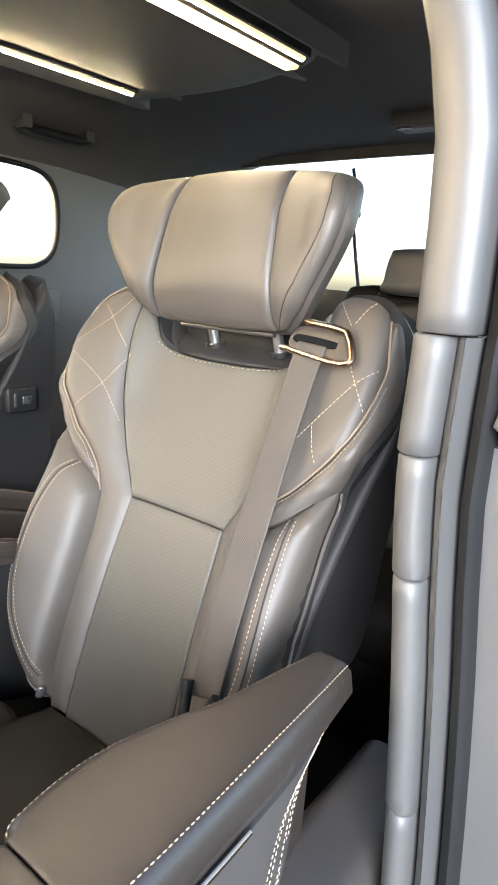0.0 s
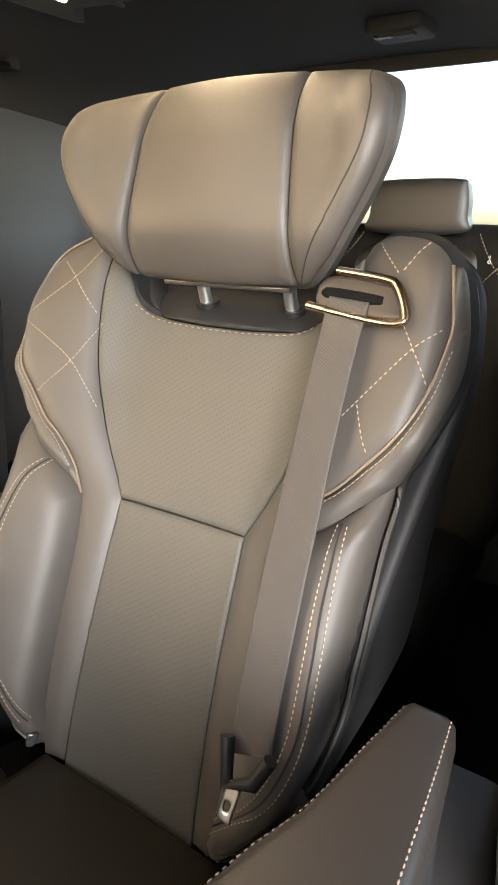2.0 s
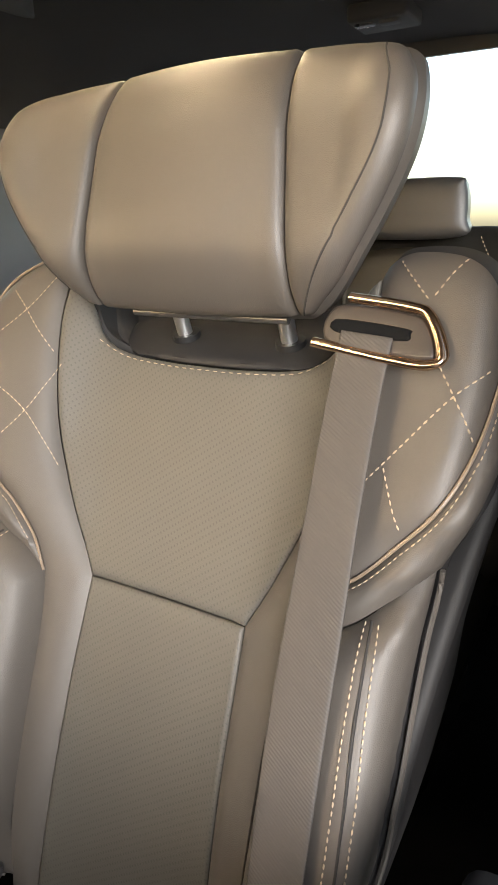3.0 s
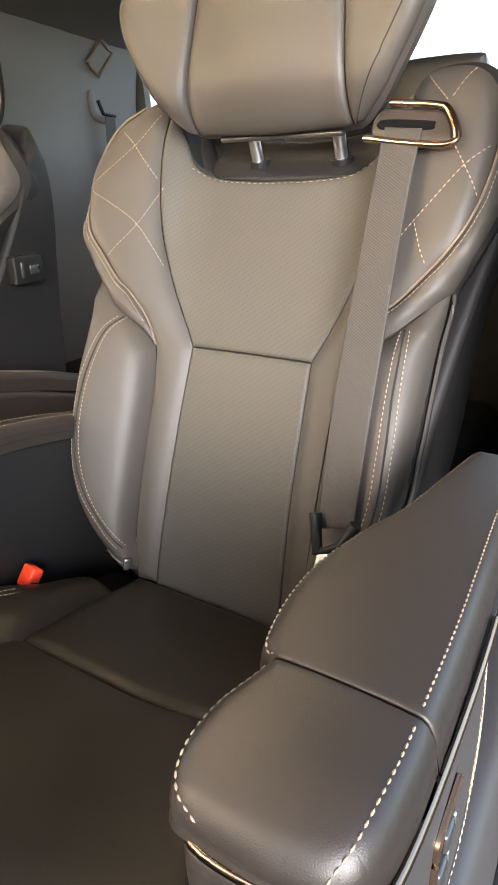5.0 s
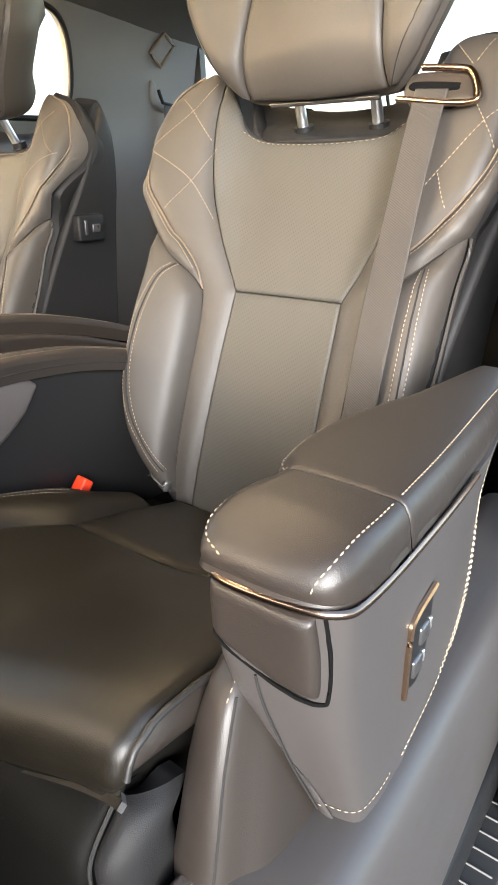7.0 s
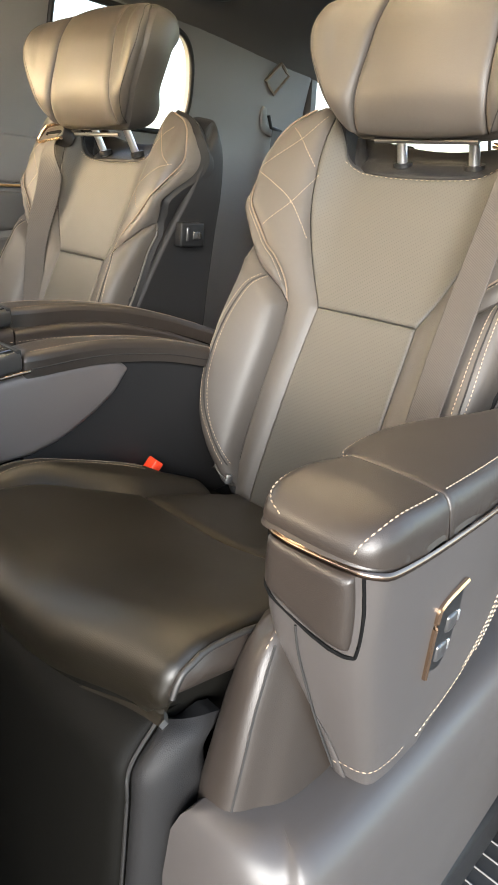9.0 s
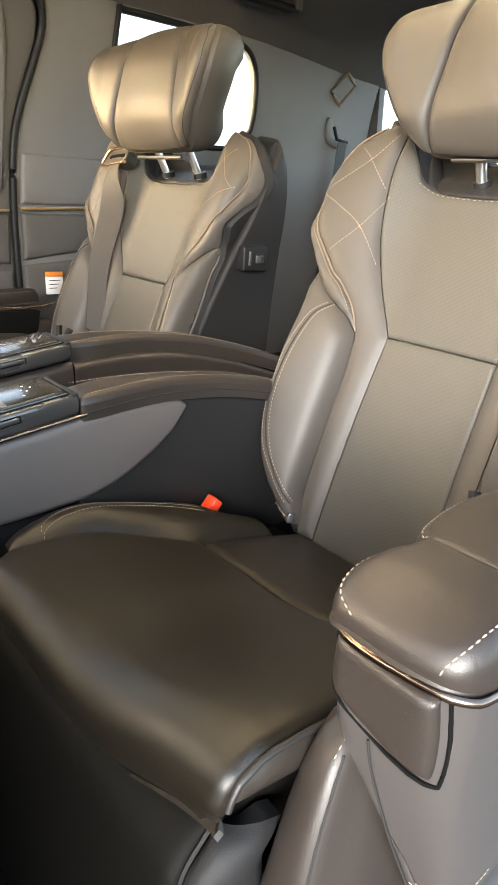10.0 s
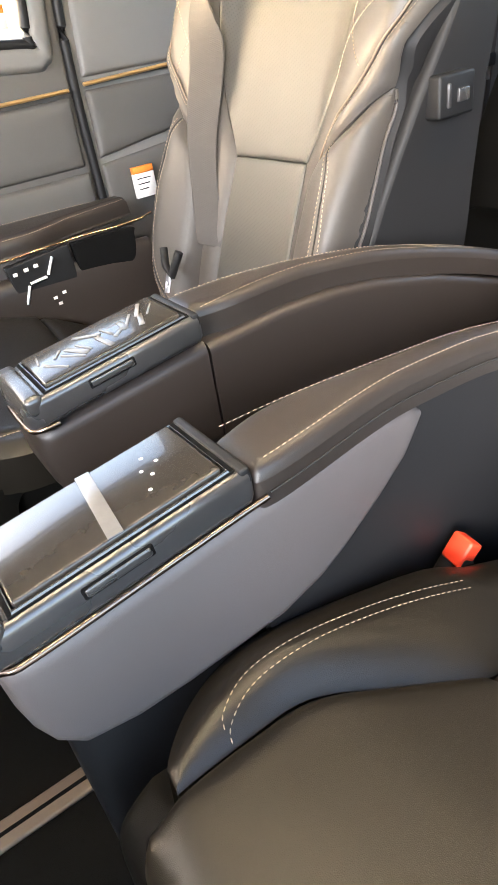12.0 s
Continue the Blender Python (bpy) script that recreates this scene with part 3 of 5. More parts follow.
    part("lumbar_cushion", padded(loin + flip(loin[::-1], -1), back, face, 0.0025, 0.007, 0.001, step=0.010), PERFORATED, backrest, "perforated leather lower panel")
    # each side: a quilted shoulder that runs down beside the middle, a band under its piping, and a bolster
    low_pipe = [(0.1375, 0.748), (0.152, 0.780), (0.177, 0.811), (0.199, 0.829), (0.222, 0.853), (0.250, 0.886)]
    belt_pipe = low_pipe + [(0.266, 0.922), (0.2725, 0.965), (0.271, 0.99), (0.263, 1.030)]
    free_pipe = low_pipe + [(0.267, 0.912), (0.277, 0.943), (0.277, 0.968), (0.266, 1.000), (0.242, 1.026), (0.204, 1.043)]
    strip = [(0.170, 1.034, "c"), (0.171, 0.99), (0.164, 0.938), (0.150, 0.876), (0.133, 0.832), (0.113, 0.790), (0.0895, 0.7465, "c"), (0.0915, 0.67), (0.0935, 0.59), (0.097, 0.50), (0.10, 0.43, "c"), (0.125, 0.435, "c"), (0.131, 0.50), (0.131, 0.60), (0.131, 0.68), (0.134, 0.725)]
    low_band = [(0.252, 0.837, "c"), (0.228, 0.8205), (0.206, 0.8035), (0.187, 0.7905), (0.158, 0.7705)]
    bolster = [(0.1380, 0.7465, "c"), (0.158, 0.7695), (0.187, 0.7895), (0.206, 0.8025), (0.228, 0.8195), (0.2515, 0.8355, "c"), (0.246, 0.79), (0.242, 0.73), (0.241, 0.67), (0.237, 0.615), (0.223, 0.562), (0.196, 0.515), (0.166, 0.479), (0.140, 0.452), (0.120, 0.440, "c"), (0.126, 0.47), (0.132, 0.50), (0.132, 0.60), (0.132, 0.68), (0.135, 0.725)]
    full = dict(puff=0.014, r=0.030, sink=0.0050, soft=True)
    thin = dict(puff=0.007, r=0.016, sink=0.0012, soft=True)
    quilt = dict(puff=0.0045, r=0.018, sink=0.0012, soft=True)
    for s in (1, -1):
        pipe = belt_pipe if s > 0 else free_pipe
        rim = [(0.274, 1.024), (0.283, 0.98), (0.285, 0.93), (0.277, 0.889), (0.263, 0.858)] if s > 0 else [(0.246, 1.030), (0.273, 1.004), (0.286, 0.968), (0.287, 0.932), (0.278, 0.895), (0.263, 0.860)]
        crown = [(0.24, 1.050), (0.20, 1.054), (0.178, 1.046)] if s > 0 else [(0.186, 1.047)]
        shoulder = flip(strip + pipe + crown, s)
        band = flip([(*pipe[0], "c")] + [(u + 0.001, z - 0.001) for u, z in pipe[1:-1]] + [(*pipe[-1], "c")] + rim + low_band, s)
        side = flip(bolster, s)
        part("shoulder_cushion", padded(shoulder, back, face, depth=0.02, step=0.008, **quilt), LEATHER, backrest, "quilted leather shoulder panel")
        part("wing_cushion", padded(band, back, face, depth=0.02, step=0.007, **thin), LEATHER, backrest)
        part("side_bolster", padded(side, back, face, depth=0.02, step=0.008, **full), LEATHER, backrest, "full leather side bolster")
        # bright thread
        bm = bmesh.new()
        if s > 0:
            lines = (((0.187, 1.047), (0.219, 1.018)), ((0.240, 1.050), (0.219, 1.018)), ((0.267, 0.976), (0.248, 0.958), (0.207, 0.907), (0.180, 0.875)), ((0.228, 0.985), (0.248, 0.958), (0.264, 0.930)), ((0.207, 0.905), (0.226, 0.866)))
        else:
            lines = (((0.270, 0.945), (0.226, 0.925), (0.183, 0.897), (0.142, 0.842)), ((0.160, 0.943), (0.183, 0.897), (0.218, 0.858)), ((0.178, 1.032), (0.206, 0.994), (0.262, 0.945)), ((0.232, 1.012), (0.206, 0.994), (0.166, 0.950)))
        for line in lines:
            dashes(on_pad(flip(line, s), shoulder, back, face, **quilt), face, 0.0045, 0.0016, 0.0007, bm=bm)
        part("quilt_stitching", bm, THREAD, backrest, "cream diamond quilting thread")
        bm = bmesh.new()
        row = [(0.212, 0.802), (0.215, 0.75), (0.219, 0.69), (0.217, 0.62), (0.198, 0.561), (0.163, 0.517), (0.134, 0.479)] if s > 0 else [(0.184, 0.784), (0.202, 0.755), (0.213, 0.71), (0.216, 0.66), (0.211, 0.61), (0.195, 0.561), (0.169, 0.519), (0.143, 0.483)]
        for off in (-0.005, 0.005):
            dashes(on_pad(flip([(u + off, z) for u, z in row], s), side, back, face, **full), face, 0.0044, 0.0015, 0.0007, bm=bm)
        part("twin_stitching", bm, THREAD, backrest, "cream double row of thread")
        part("seam_groove", tube(on_pad(flip(row, s), side, back, face, over=-0.0002, **full), 0.0012, 6), SEAM, backrest)
        part("piping", tube(on(back, flip(pipe, s), face, 0.0012), 0.0015, 6), PIPING, backrest, "tan leather piping")
        bm = dashes(on_pad(flip([(u + 0.0035, z - 0.0035) for u, z in pipe[1:8]], s), band, back, face, **thin), face, 0.0042, 0.0014, 0.00055)
        part("edge_stitching", bm, THREAD, backrest)
        part("edge_piping", tube(on(back, flip([(0.252, 0.835), (0.2465, 0.79), (0.2425, 0.73), (0.2415, 0.67), (0.2375, 0.615), (0.2235, 0.560), (0.1965, 0.514), (0.162, 0.480), (0.132, 0.450)], s), face, 0.0), 0.0022, 6), LEATHER, backrest)
    # neck hollow and its lip
    def ledge(u, z):
        p = back(u, z)
        p[:, 1] += 0.006 + np.minimum(2.2 * np.clip(z - 0.952, 0, 1), 0.055)
        return p

    lip = [(0.168, 1.033, "c"), (0.157, 1.0205), (0.143, 0.9955), (0.129, 0.9685), (0.10, 0.9535), (0.05, 0.9485)]
    part("neck_panel", padded(lip + [(0.0, 0.9475)] + flip(lip[::-1], -1) + [(-0.150, 1.030), (-0.12, 1.006), (0.0, 0.992), (0.12, 1.006), (0.150, 1.030)], ledge, face, 0.002, 0.012, 0.001, 0.03, 0.010), SIDE, backrest)
    part("neck_stitching", dashes(on(back, [(-0.133, 0.965), (-0.10, 0.949), (-0.05, 0.944), (0, 0.943), (0.05, 0.944), (0.10, 0.949), (0.133, 0.965)], face, 0.0042), face, width=0.0005), THREAD, backrest)

    # headrest
    def head(u, z):
        a = np.abs(u)
        return np.stack([cx + dx + m * u * big, tip + 0.058 + 0.23 * (z - 1.03) - 0.055 * smoothstep(0.07, 0.22, a) + 0.016 * (1 - smoothstep(0.995, 1.06, z)) + 0.016 * smoothstep(1.14, 1.21, z) - (0.006 + 0.018 * smoothstep(1.0, 1.09, z)) * np.clip(1 - (u / 0.15) ** 2, 0, 1) - 0.006, 1.0 + (z - 1.0) * big + 0.1 * (big - 1.0)], 1)

    hface = (0, -1, 0)
    hhalf = [(0.0, 0.998), (0.09, 0.999), (0.120, 1.006), (0.152, 1.04), (0.182, 1.09), (0.197, 1.13), (0.196, 1.165), (0.178, 1.190), (0.11, 1.205), (0.0, 1.209)]
    hline = hhalf + flip(hhalf[-2:0:-1], -1)
    hedge = spaced(loop_points(hline), 0.008)

    def cushioned(u, z):
        """The front of the headrest with its edge rolled back."""
        uv = np.stack([u, z], 1)
        q = np.where(inside(uv, hedge), np.clip(to_loop(uv, hedge) / 0.034, 0, 1), 0)
        p = head(u, z)
        p[:, 1] += 0.030 * (1 - np.sqrt(1 - (1 - q) ** 2))
        return p

    headrest = part("headrest", padded(hline, lambda u, z: cushioned(u, z) + np.array((0, 0.004, 0)), hface, 0, 0.03, 0, 0.075 if m > 0 else 0.115, 0.012, cap=True, push=(0, 1, 0.03), taper=0.62, rows=8), LEATHER, seat, "winged leather headrest")
    part("pillow", padded([(0.105, 1.003, "c"), (0.102, 1.06), (0.097, 1.11), (0.092, 1.16), (0.087, 1.205, "c"), (0.0, 1.207), (-0.087, 1.205, "c"), (-0.092, 1.16), (-0.097, 1.11), (-0.102, 1.06), (-0.105, 1.003, "c"), (0.0, 0.999)], cushioned, hface, 0.006, 0.016, 0.002, 0.012, 0.007), LEATHER, headrest)
    wing_line = [(0.1075, 1.004, "c"), (0.1045, 1.06), (0.0995, 1.11), (0.0945, 1.16), (0.0895, 1.204, "c"), (0.14, 1.1985), (0.177, 1.189), (0.195, 1.165), (0.196, 1.13), (0.181, 1.09), (0.151, 1.04), (0.120, 1.007, "c")]
    seam_line = [(0.112, 1.008), (0.134, 1.046), (0.160, 1.088), (0.179, 1.128), (0.180, 1.162), (0.168, 1.186)]
    for s in (1, -1):
        part("wing", padded(flip(wing_line, s), cushioned, hface, 0.006, 0.016, 0.002, 0.012, 0.007), LEATHER, headrest)
        part("outer_seam", tube(on_pad(flip([(u + (0.0 if s > 0 else 0.010), z) for u, z in seam_line], s), flip(wing_line, s), cushioned, hface, puff=0.006, r=0.016, sink=0.002, over=-0.0002), 0.0008, 6), SEAM, headrest)
        part("headrest_post", tube([(cx + dx * 0.9 + s * 0.061, 0.146 + tip * 0.5, 0.94), (cx + dx + s * 0.061, 0.112 + tip, 1.03)], 0.008, 12), CHROME, headrest, "chrome headrest post")
        part("post_collar", tube([(cx + dx * 0.9 + s * 0.061, 0.139 + tip * 0.6, 0.962), (cx + dx * 0.9 + s * 0.061, 0.136 + tip * 0.6, 0.972)], 0.015, 16), BLACK, headrest)
    part("headrest_bar", tube([(cx + dx - 0.085, 0.086 + tip, 0.998), (cx + dx + 0.085, 0.086 + tip, 0.998)], 0.004, 8), SATIN, headrest)

    # seat belt through its guide
    def strap(u, z):
        return np.stack([cx + m * u + shift, seat_line(z) - np.interp(z, [0.6, 0.8, 0.95, 1.0], [0.082, 0.078, 0.077, 0.074]), z], 1)

    def webbing_line(u, z):
        p = strap(u, z)
        p[:, 1] -= 0.002 + (0.0 if m > 0 else 0.8) * (u - 0.18) * smoothstep(0.99, 0.90, z)
        return p

    ring = lambda u, z: strap(u, z) + np.array((0, 0.002, 0))  # noqa: E731
    guide = part("belt_guide", tube(on(ring, [(0.160, 1.021, "c"), (0.208, 1.016), (0.223, 1.010), (0.236, 0.987), (0.229, 0.979), (0.20, 0.980), (0.137, 0.988, "c")], face, 0.002, n=10), 0.0048, 10, flat=0.8), COPPER, seat, "bronze belt guide loop")
    part("plate", padded([(0.150, 1.016), (0.206, 1.013), (0.222, 1.006), (0.231, 0.988), (0.226, 0.982), (0.20, 0.983), (0.146, 0.990)], ring, face, 0.001, 0.004, 0.003, 0.03, 0.008), ARM, guide, "leather covered guide plate")
    part("slot", padded([(0.152, 1.006), (0.206, 1.002), (0.211, 0.998), (0.206, 0.993), (0.154, 0.996)], ring, face, 0.0030, 0.003, 0, 0.003, 0.006), VOID, guide, "black belt slot")
    b0, b1 = (0.0, 0.0) if m > 0 else (-0.006, -0.100)
    webbing = part("seat_belt", padded([(0.158 + b0, 0.999, "c"), (0.199, 0.996, "c"), (0.199 + b1 * 0.1, 0.96), (0.201 + b1 * 0.3, 0.88), (0.206 + b1 * 0.5, 0.79), (0.213 + b1, 0.62, "c"), (0.173 + b1, 0.61, "c"), (0.164 + b0 + b1 * 0.5, 0.75), (0.160 + b0 + b1 * 0.3, 0.88), (0.158 + b0, 0.97)], webbing_line, face, 0.0006, 0.004, 0.0006, 0.0016, 0.010, cap=True), WEBBING, seat, "grey woven belt webbing")
    tx = cx + m * b1 + shift
    part("belt_tongue", tube([(tx + m * 0.172, -0.140, 0.630), (tx + m * 0.182, -0.156, 0.594), (tx + m * 0.207, -0.152, 0.604), (tx + m * 0.219, -0.144, 0.630)], 0.0070, 8), BLACK, webbing)
    part("tongue_plate", padded([(0.184, 0.600, "c"), (0.181, 0.568, "c"), (0.194, 0.566, "c"), (0.198, 0.600, "c")], lambda u, z: np.stack([tx + m * u, -0.160 + 0.42 * (z - 0.59), z], 1), face, 0.001, 0.003, 0, 0.002, 0.006, holes=[[(0.186, 0.584), (0.185, 0.576), (0.190, 0.575), (0.192, 0.583)]]), CHROME, webbing, "bright metal belt tongue")
    # recline switch on the inner side
    sx, ix = cx - m * 0.279, cx - m * 0.22
    sw = part("side_switch", rounded_box((min(sx, ix), 0.050, 0.795), (max(sx, ix), 0.112, 0.842), 0.004), BLACK, seat, "black switch plate on the backrest")
    part("switch_key", rounded_box((sx - 0.003, 0.062, 0.806), (sx + 0.003, 0.068, 0.832), 0.002), SATIN, sw)
    part("switch_key", rounded_box((sx - 0.003, 0.080, 0.810), (sx + 0.003, 0.100, 0.825), 0.002), SATIN, sw)
    part("badge", padded([(-0.141, 0.456), (-0.138, 0.453), (-0.135, 0.456), (-0.135, 0.467), (-0.141, 0.468)], back, face, 0.0125, 0.003, -0.0110, 0.0, 0.004), SATIN, seat, "small metal badge")

    # seat cushion
    prof_y = [-0.08, -0.15, -0.25, -0.34, -0.45, -0.53, -0.575, -0.600, -0.607, -0.602, -0.592]
    prof_z = [0.415, 0.440, 0.481, 0.511, 0.540, 0.556, 0.560, 0.549, 0.530, 0.508, 0.490]
    arc = np.r_[0, np.cumsum(np.hypot(np.diff(prof_y), np.diff(prof_z)))]

    def cushion(u, v):
        s = np.interp(-0.08 - v, [0, arc[-1]], [0, arc[-1]])
        y, z = np.interp(s, arc, prof_y), np.interp(s, arc, prof_z)
        lift = np.where(u < 0, 0.012 * smoothstep(0.10, 0.18, -u) * smoothstep(-0.54, -0.46, y) * smoothstep(-0.25, -0.31, y), 0.031 * smoothstep(0.06, 0.26, u) * smoothstep(-0.2, -0.38, y))
        return np.stack([cx + m * u, y + 0.018 * smoothstep(0.12, 0.265, u) * smoothstep(-0.45, -0.56, y), z + lift], 1)

    up = (0, -0.4, 1)
    end = -0.08 - arc[-1]
    body = part("cushion", padded([(-0.195, -0.10, "c"), (0.255, -0.10, "c"), (0.258, -0.45), (0.250, -0.56), (0.235, end + 0.060), (0.20, end + 0.045), (-0.10, end + 0.035), (-0.130, -0.600), (-0.165, -0.565), (-0.184, -0.52), (-0.186, -0.45)], lambda u, v: cushion(u, v) - np.array((0, 0, 0.016)), up, 0, 0.02, 0, 0.10, 0.02, push=(0, 0.25, -1)), SHADED_LEATHER, seat, "leather seat cushion base, coloured dark for shade")
    # cushion tops: dark leather with some shade worked into the colour
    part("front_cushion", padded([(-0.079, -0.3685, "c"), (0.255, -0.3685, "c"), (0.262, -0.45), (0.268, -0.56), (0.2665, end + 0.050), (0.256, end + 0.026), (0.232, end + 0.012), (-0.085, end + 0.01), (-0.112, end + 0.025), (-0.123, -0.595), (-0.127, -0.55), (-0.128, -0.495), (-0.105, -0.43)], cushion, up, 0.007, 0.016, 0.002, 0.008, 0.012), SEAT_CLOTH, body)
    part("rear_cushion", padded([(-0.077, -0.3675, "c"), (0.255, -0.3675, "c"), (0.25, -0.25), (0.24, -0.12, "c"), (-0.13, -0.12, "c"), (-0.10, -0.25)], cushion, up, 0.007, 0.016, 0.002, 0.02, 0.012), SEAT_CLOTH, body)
    thigh = [(-0.115, -0.19), (-0.098, -0.28), (-0.079, -0.36), (-0.106, -0.43), (-0.130, -0.495), (-0.129, -0.55), (-0.125, -0.600, "c"), (-0.146, -0.594), (-0.174, -0.562), (-0.189, -0.52), (-0.191, -0.45), (-0.188, -0.36), (-0.184, -0.28), (-0.170, -0.19)]
    roll = dict(puff=0.016, r=0.04, sink=0.002, soft=True)
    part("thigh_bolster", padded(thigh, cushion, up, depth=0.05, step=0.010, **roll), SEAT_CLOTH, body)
    bm = bmesh.new()
    for off in (-0.004, 0.004):
        dashes(on_pad([(-0.146 + off, -0.32), (-0.157 + off, -0.40), (-0.160 + off, -0.47), (-0.157 + off, -0.52), (-0.144 + off, -0.55), (-0.132 + off, -0.557)], thigh, cushion, up, **roll), up, 0.0042, 0.0014, 0.0005, bm=bm)
    part("twin_stitching", bm, THREAD, body)
    vs = np.linspace(-0.49, end + 0.046, 16)
    rim = cushion(np.full(16, 0.2685), vs)
    lens = [(p[1], p[2] + 0.002) for p in rim]
    lens[0], lens[-1] = (*lens[0], "c"), (*lens[-1], "c")
    lens.append((lens[7][0] + 0.045, lens[7][1] - 0.040))
    part("side_panel", padded(lens, lambda u, v: np.stack([cx + m * (0.2675 + 0 * u), u, v], 1), (m, 0, 0), 0.009, 0.025, 0.0, 0.006, 0.008, soft=True, n=2), ARM, body, "smooth leather side panel")
    part("nose_piping", tube(rim + np.array((m * 0.0015, 0, 0.002)), 0.0026, 8), LEATHER_DARK, body)

    # leg rest hanging in front
    def leg(u, v):
        """The front of the leg rest: flat, then rounding back at its outer side and over its top."""
        q = np.clip((u - 0.236) / 0.034, 0, math.pi / 2)
        over = np.clip(u - 0.236 - 0.034 * math.pi / 2, 0, 1)
        y = -0.612 - 0.05 * (0.50 - v) + 0.035 * smoothstep(0.478, 0.528, v) ** 2
        return np.stack([cx + m * (np.minimum(u, 0.236) + 0.034 * np.sin(q) + 0.1 * over), y + 0.034 * (1 - np.cos(q)) + over, v], 1)

    front = (0.3 * m, -1, 0.2)
    # the shade on the leg rest is in its base colour
    rest = part("leg_rest", padded([(-0.17, 0.14, "c"), (0.250, 0.14, "c"), (0.250, 0.42), (0.249, 0.48), (0.243, 0.5245, "c"), (0.10, 0.525), (-0.10, 0.525), (-0.17, 0.519, "c")], leg, front, 0.005, 0.018, 0.003, 0.07, 0.015, cap=True, push=(0, 1, -0.1)), SHADED_LEATHER, seat, "padded leather leg rest folded down, coloured dark for shade")
    part("side_panel", padded([(0.2525, 0.14, "c"), (0.2525, 0.42), (0.2515, 0.48), (0.246, 0.523, "c"), (0.275, 0.525), (0.300, 0.521, "c"), (0.318, 0.48), (0.324, 0.42), (0.324, 0.14, "c")], leg, front, 0.005, 0.014, 0.003, 0.02, 0.008, soft=True), SIDE, rest, "smooth grey side panel")
    part("piping", tube(on(leg, [(0.2515, 0.15), (0.2515, 0.42), (0.2505, 0.48), (0.2445, 0.524)], front, 0.002), 0.0016, 6), LEATHER_DARK, rest)
    # side wing of the cushion, beside the armrest
    X = lambda u: cx + m * u  # noqa: E731
    def wing_ring(z):
        yf = np.interp(z, [0.40, 0.48, 0.55, 0.598, 0.614], [-0.580, -0.572, -0.552, -0.532, -0.516])
        g = np.interp(z, [0.58, 0.602, 0.611, 0.614], [0, 0.003, 0.009, 0.015])
        w = np.interp(z, [0.44, 0.52, 0.60], [0.030, 0.018, 0.0])
        pts = [(0.285 + g, yf + 0.006 + g), (0.303 - g * 0.5 + w * 0.3, yf + 0.002 + g), (0.312 - g + w * 0.6, yf + 0.02 + g), (0.318 - g + w, yf + 0.08), (0.316 - g + w * 0.5, -0.25), (0.305 - g, -0.10, "c"), (0.272 + g, -0.10, "c"), (0.270 + g, -0.25), (0.270 + g, yf + 0.06), (0.274 + g, yf + 0.02 + g)]
        return [(X(u), y, z) for u, y in loop_points(pts, n=5)]

    wing = part("side_wing", loft([wing_ring(z) for z in (0.40, 0.44, 0.48, 0.515, 0.55, 0.575, 0.59, 0.602, 0.609, 0.613, 0.614)]), ARM, seat, "padded leather side of the cushion")
    zs = np.linspace(0.41, 0.600, 14)
    part("seam", tube([wing_ring(z)[7] for z in zs], 0.0011, 6), SEAM, wing)
    part("stitching", dashes([wing_ring(z)[5] for z in np.linspace(0.597, 0.6135, 5)], (0, -1, 0.3), 0.004, 0.0026, 0.0006), THREAD, wing)
    return seat


near_seat = captain_seat(0.42, 1, "reclined charcoal leather lounge seat with diamond quilted shoulders")
far_seat = captain_seat(-0.338, -1, "charcoal leather lounge seat beside the far sliding door", 1.10, -0.028, -0.03)
far_seat.location.y -= 0.012


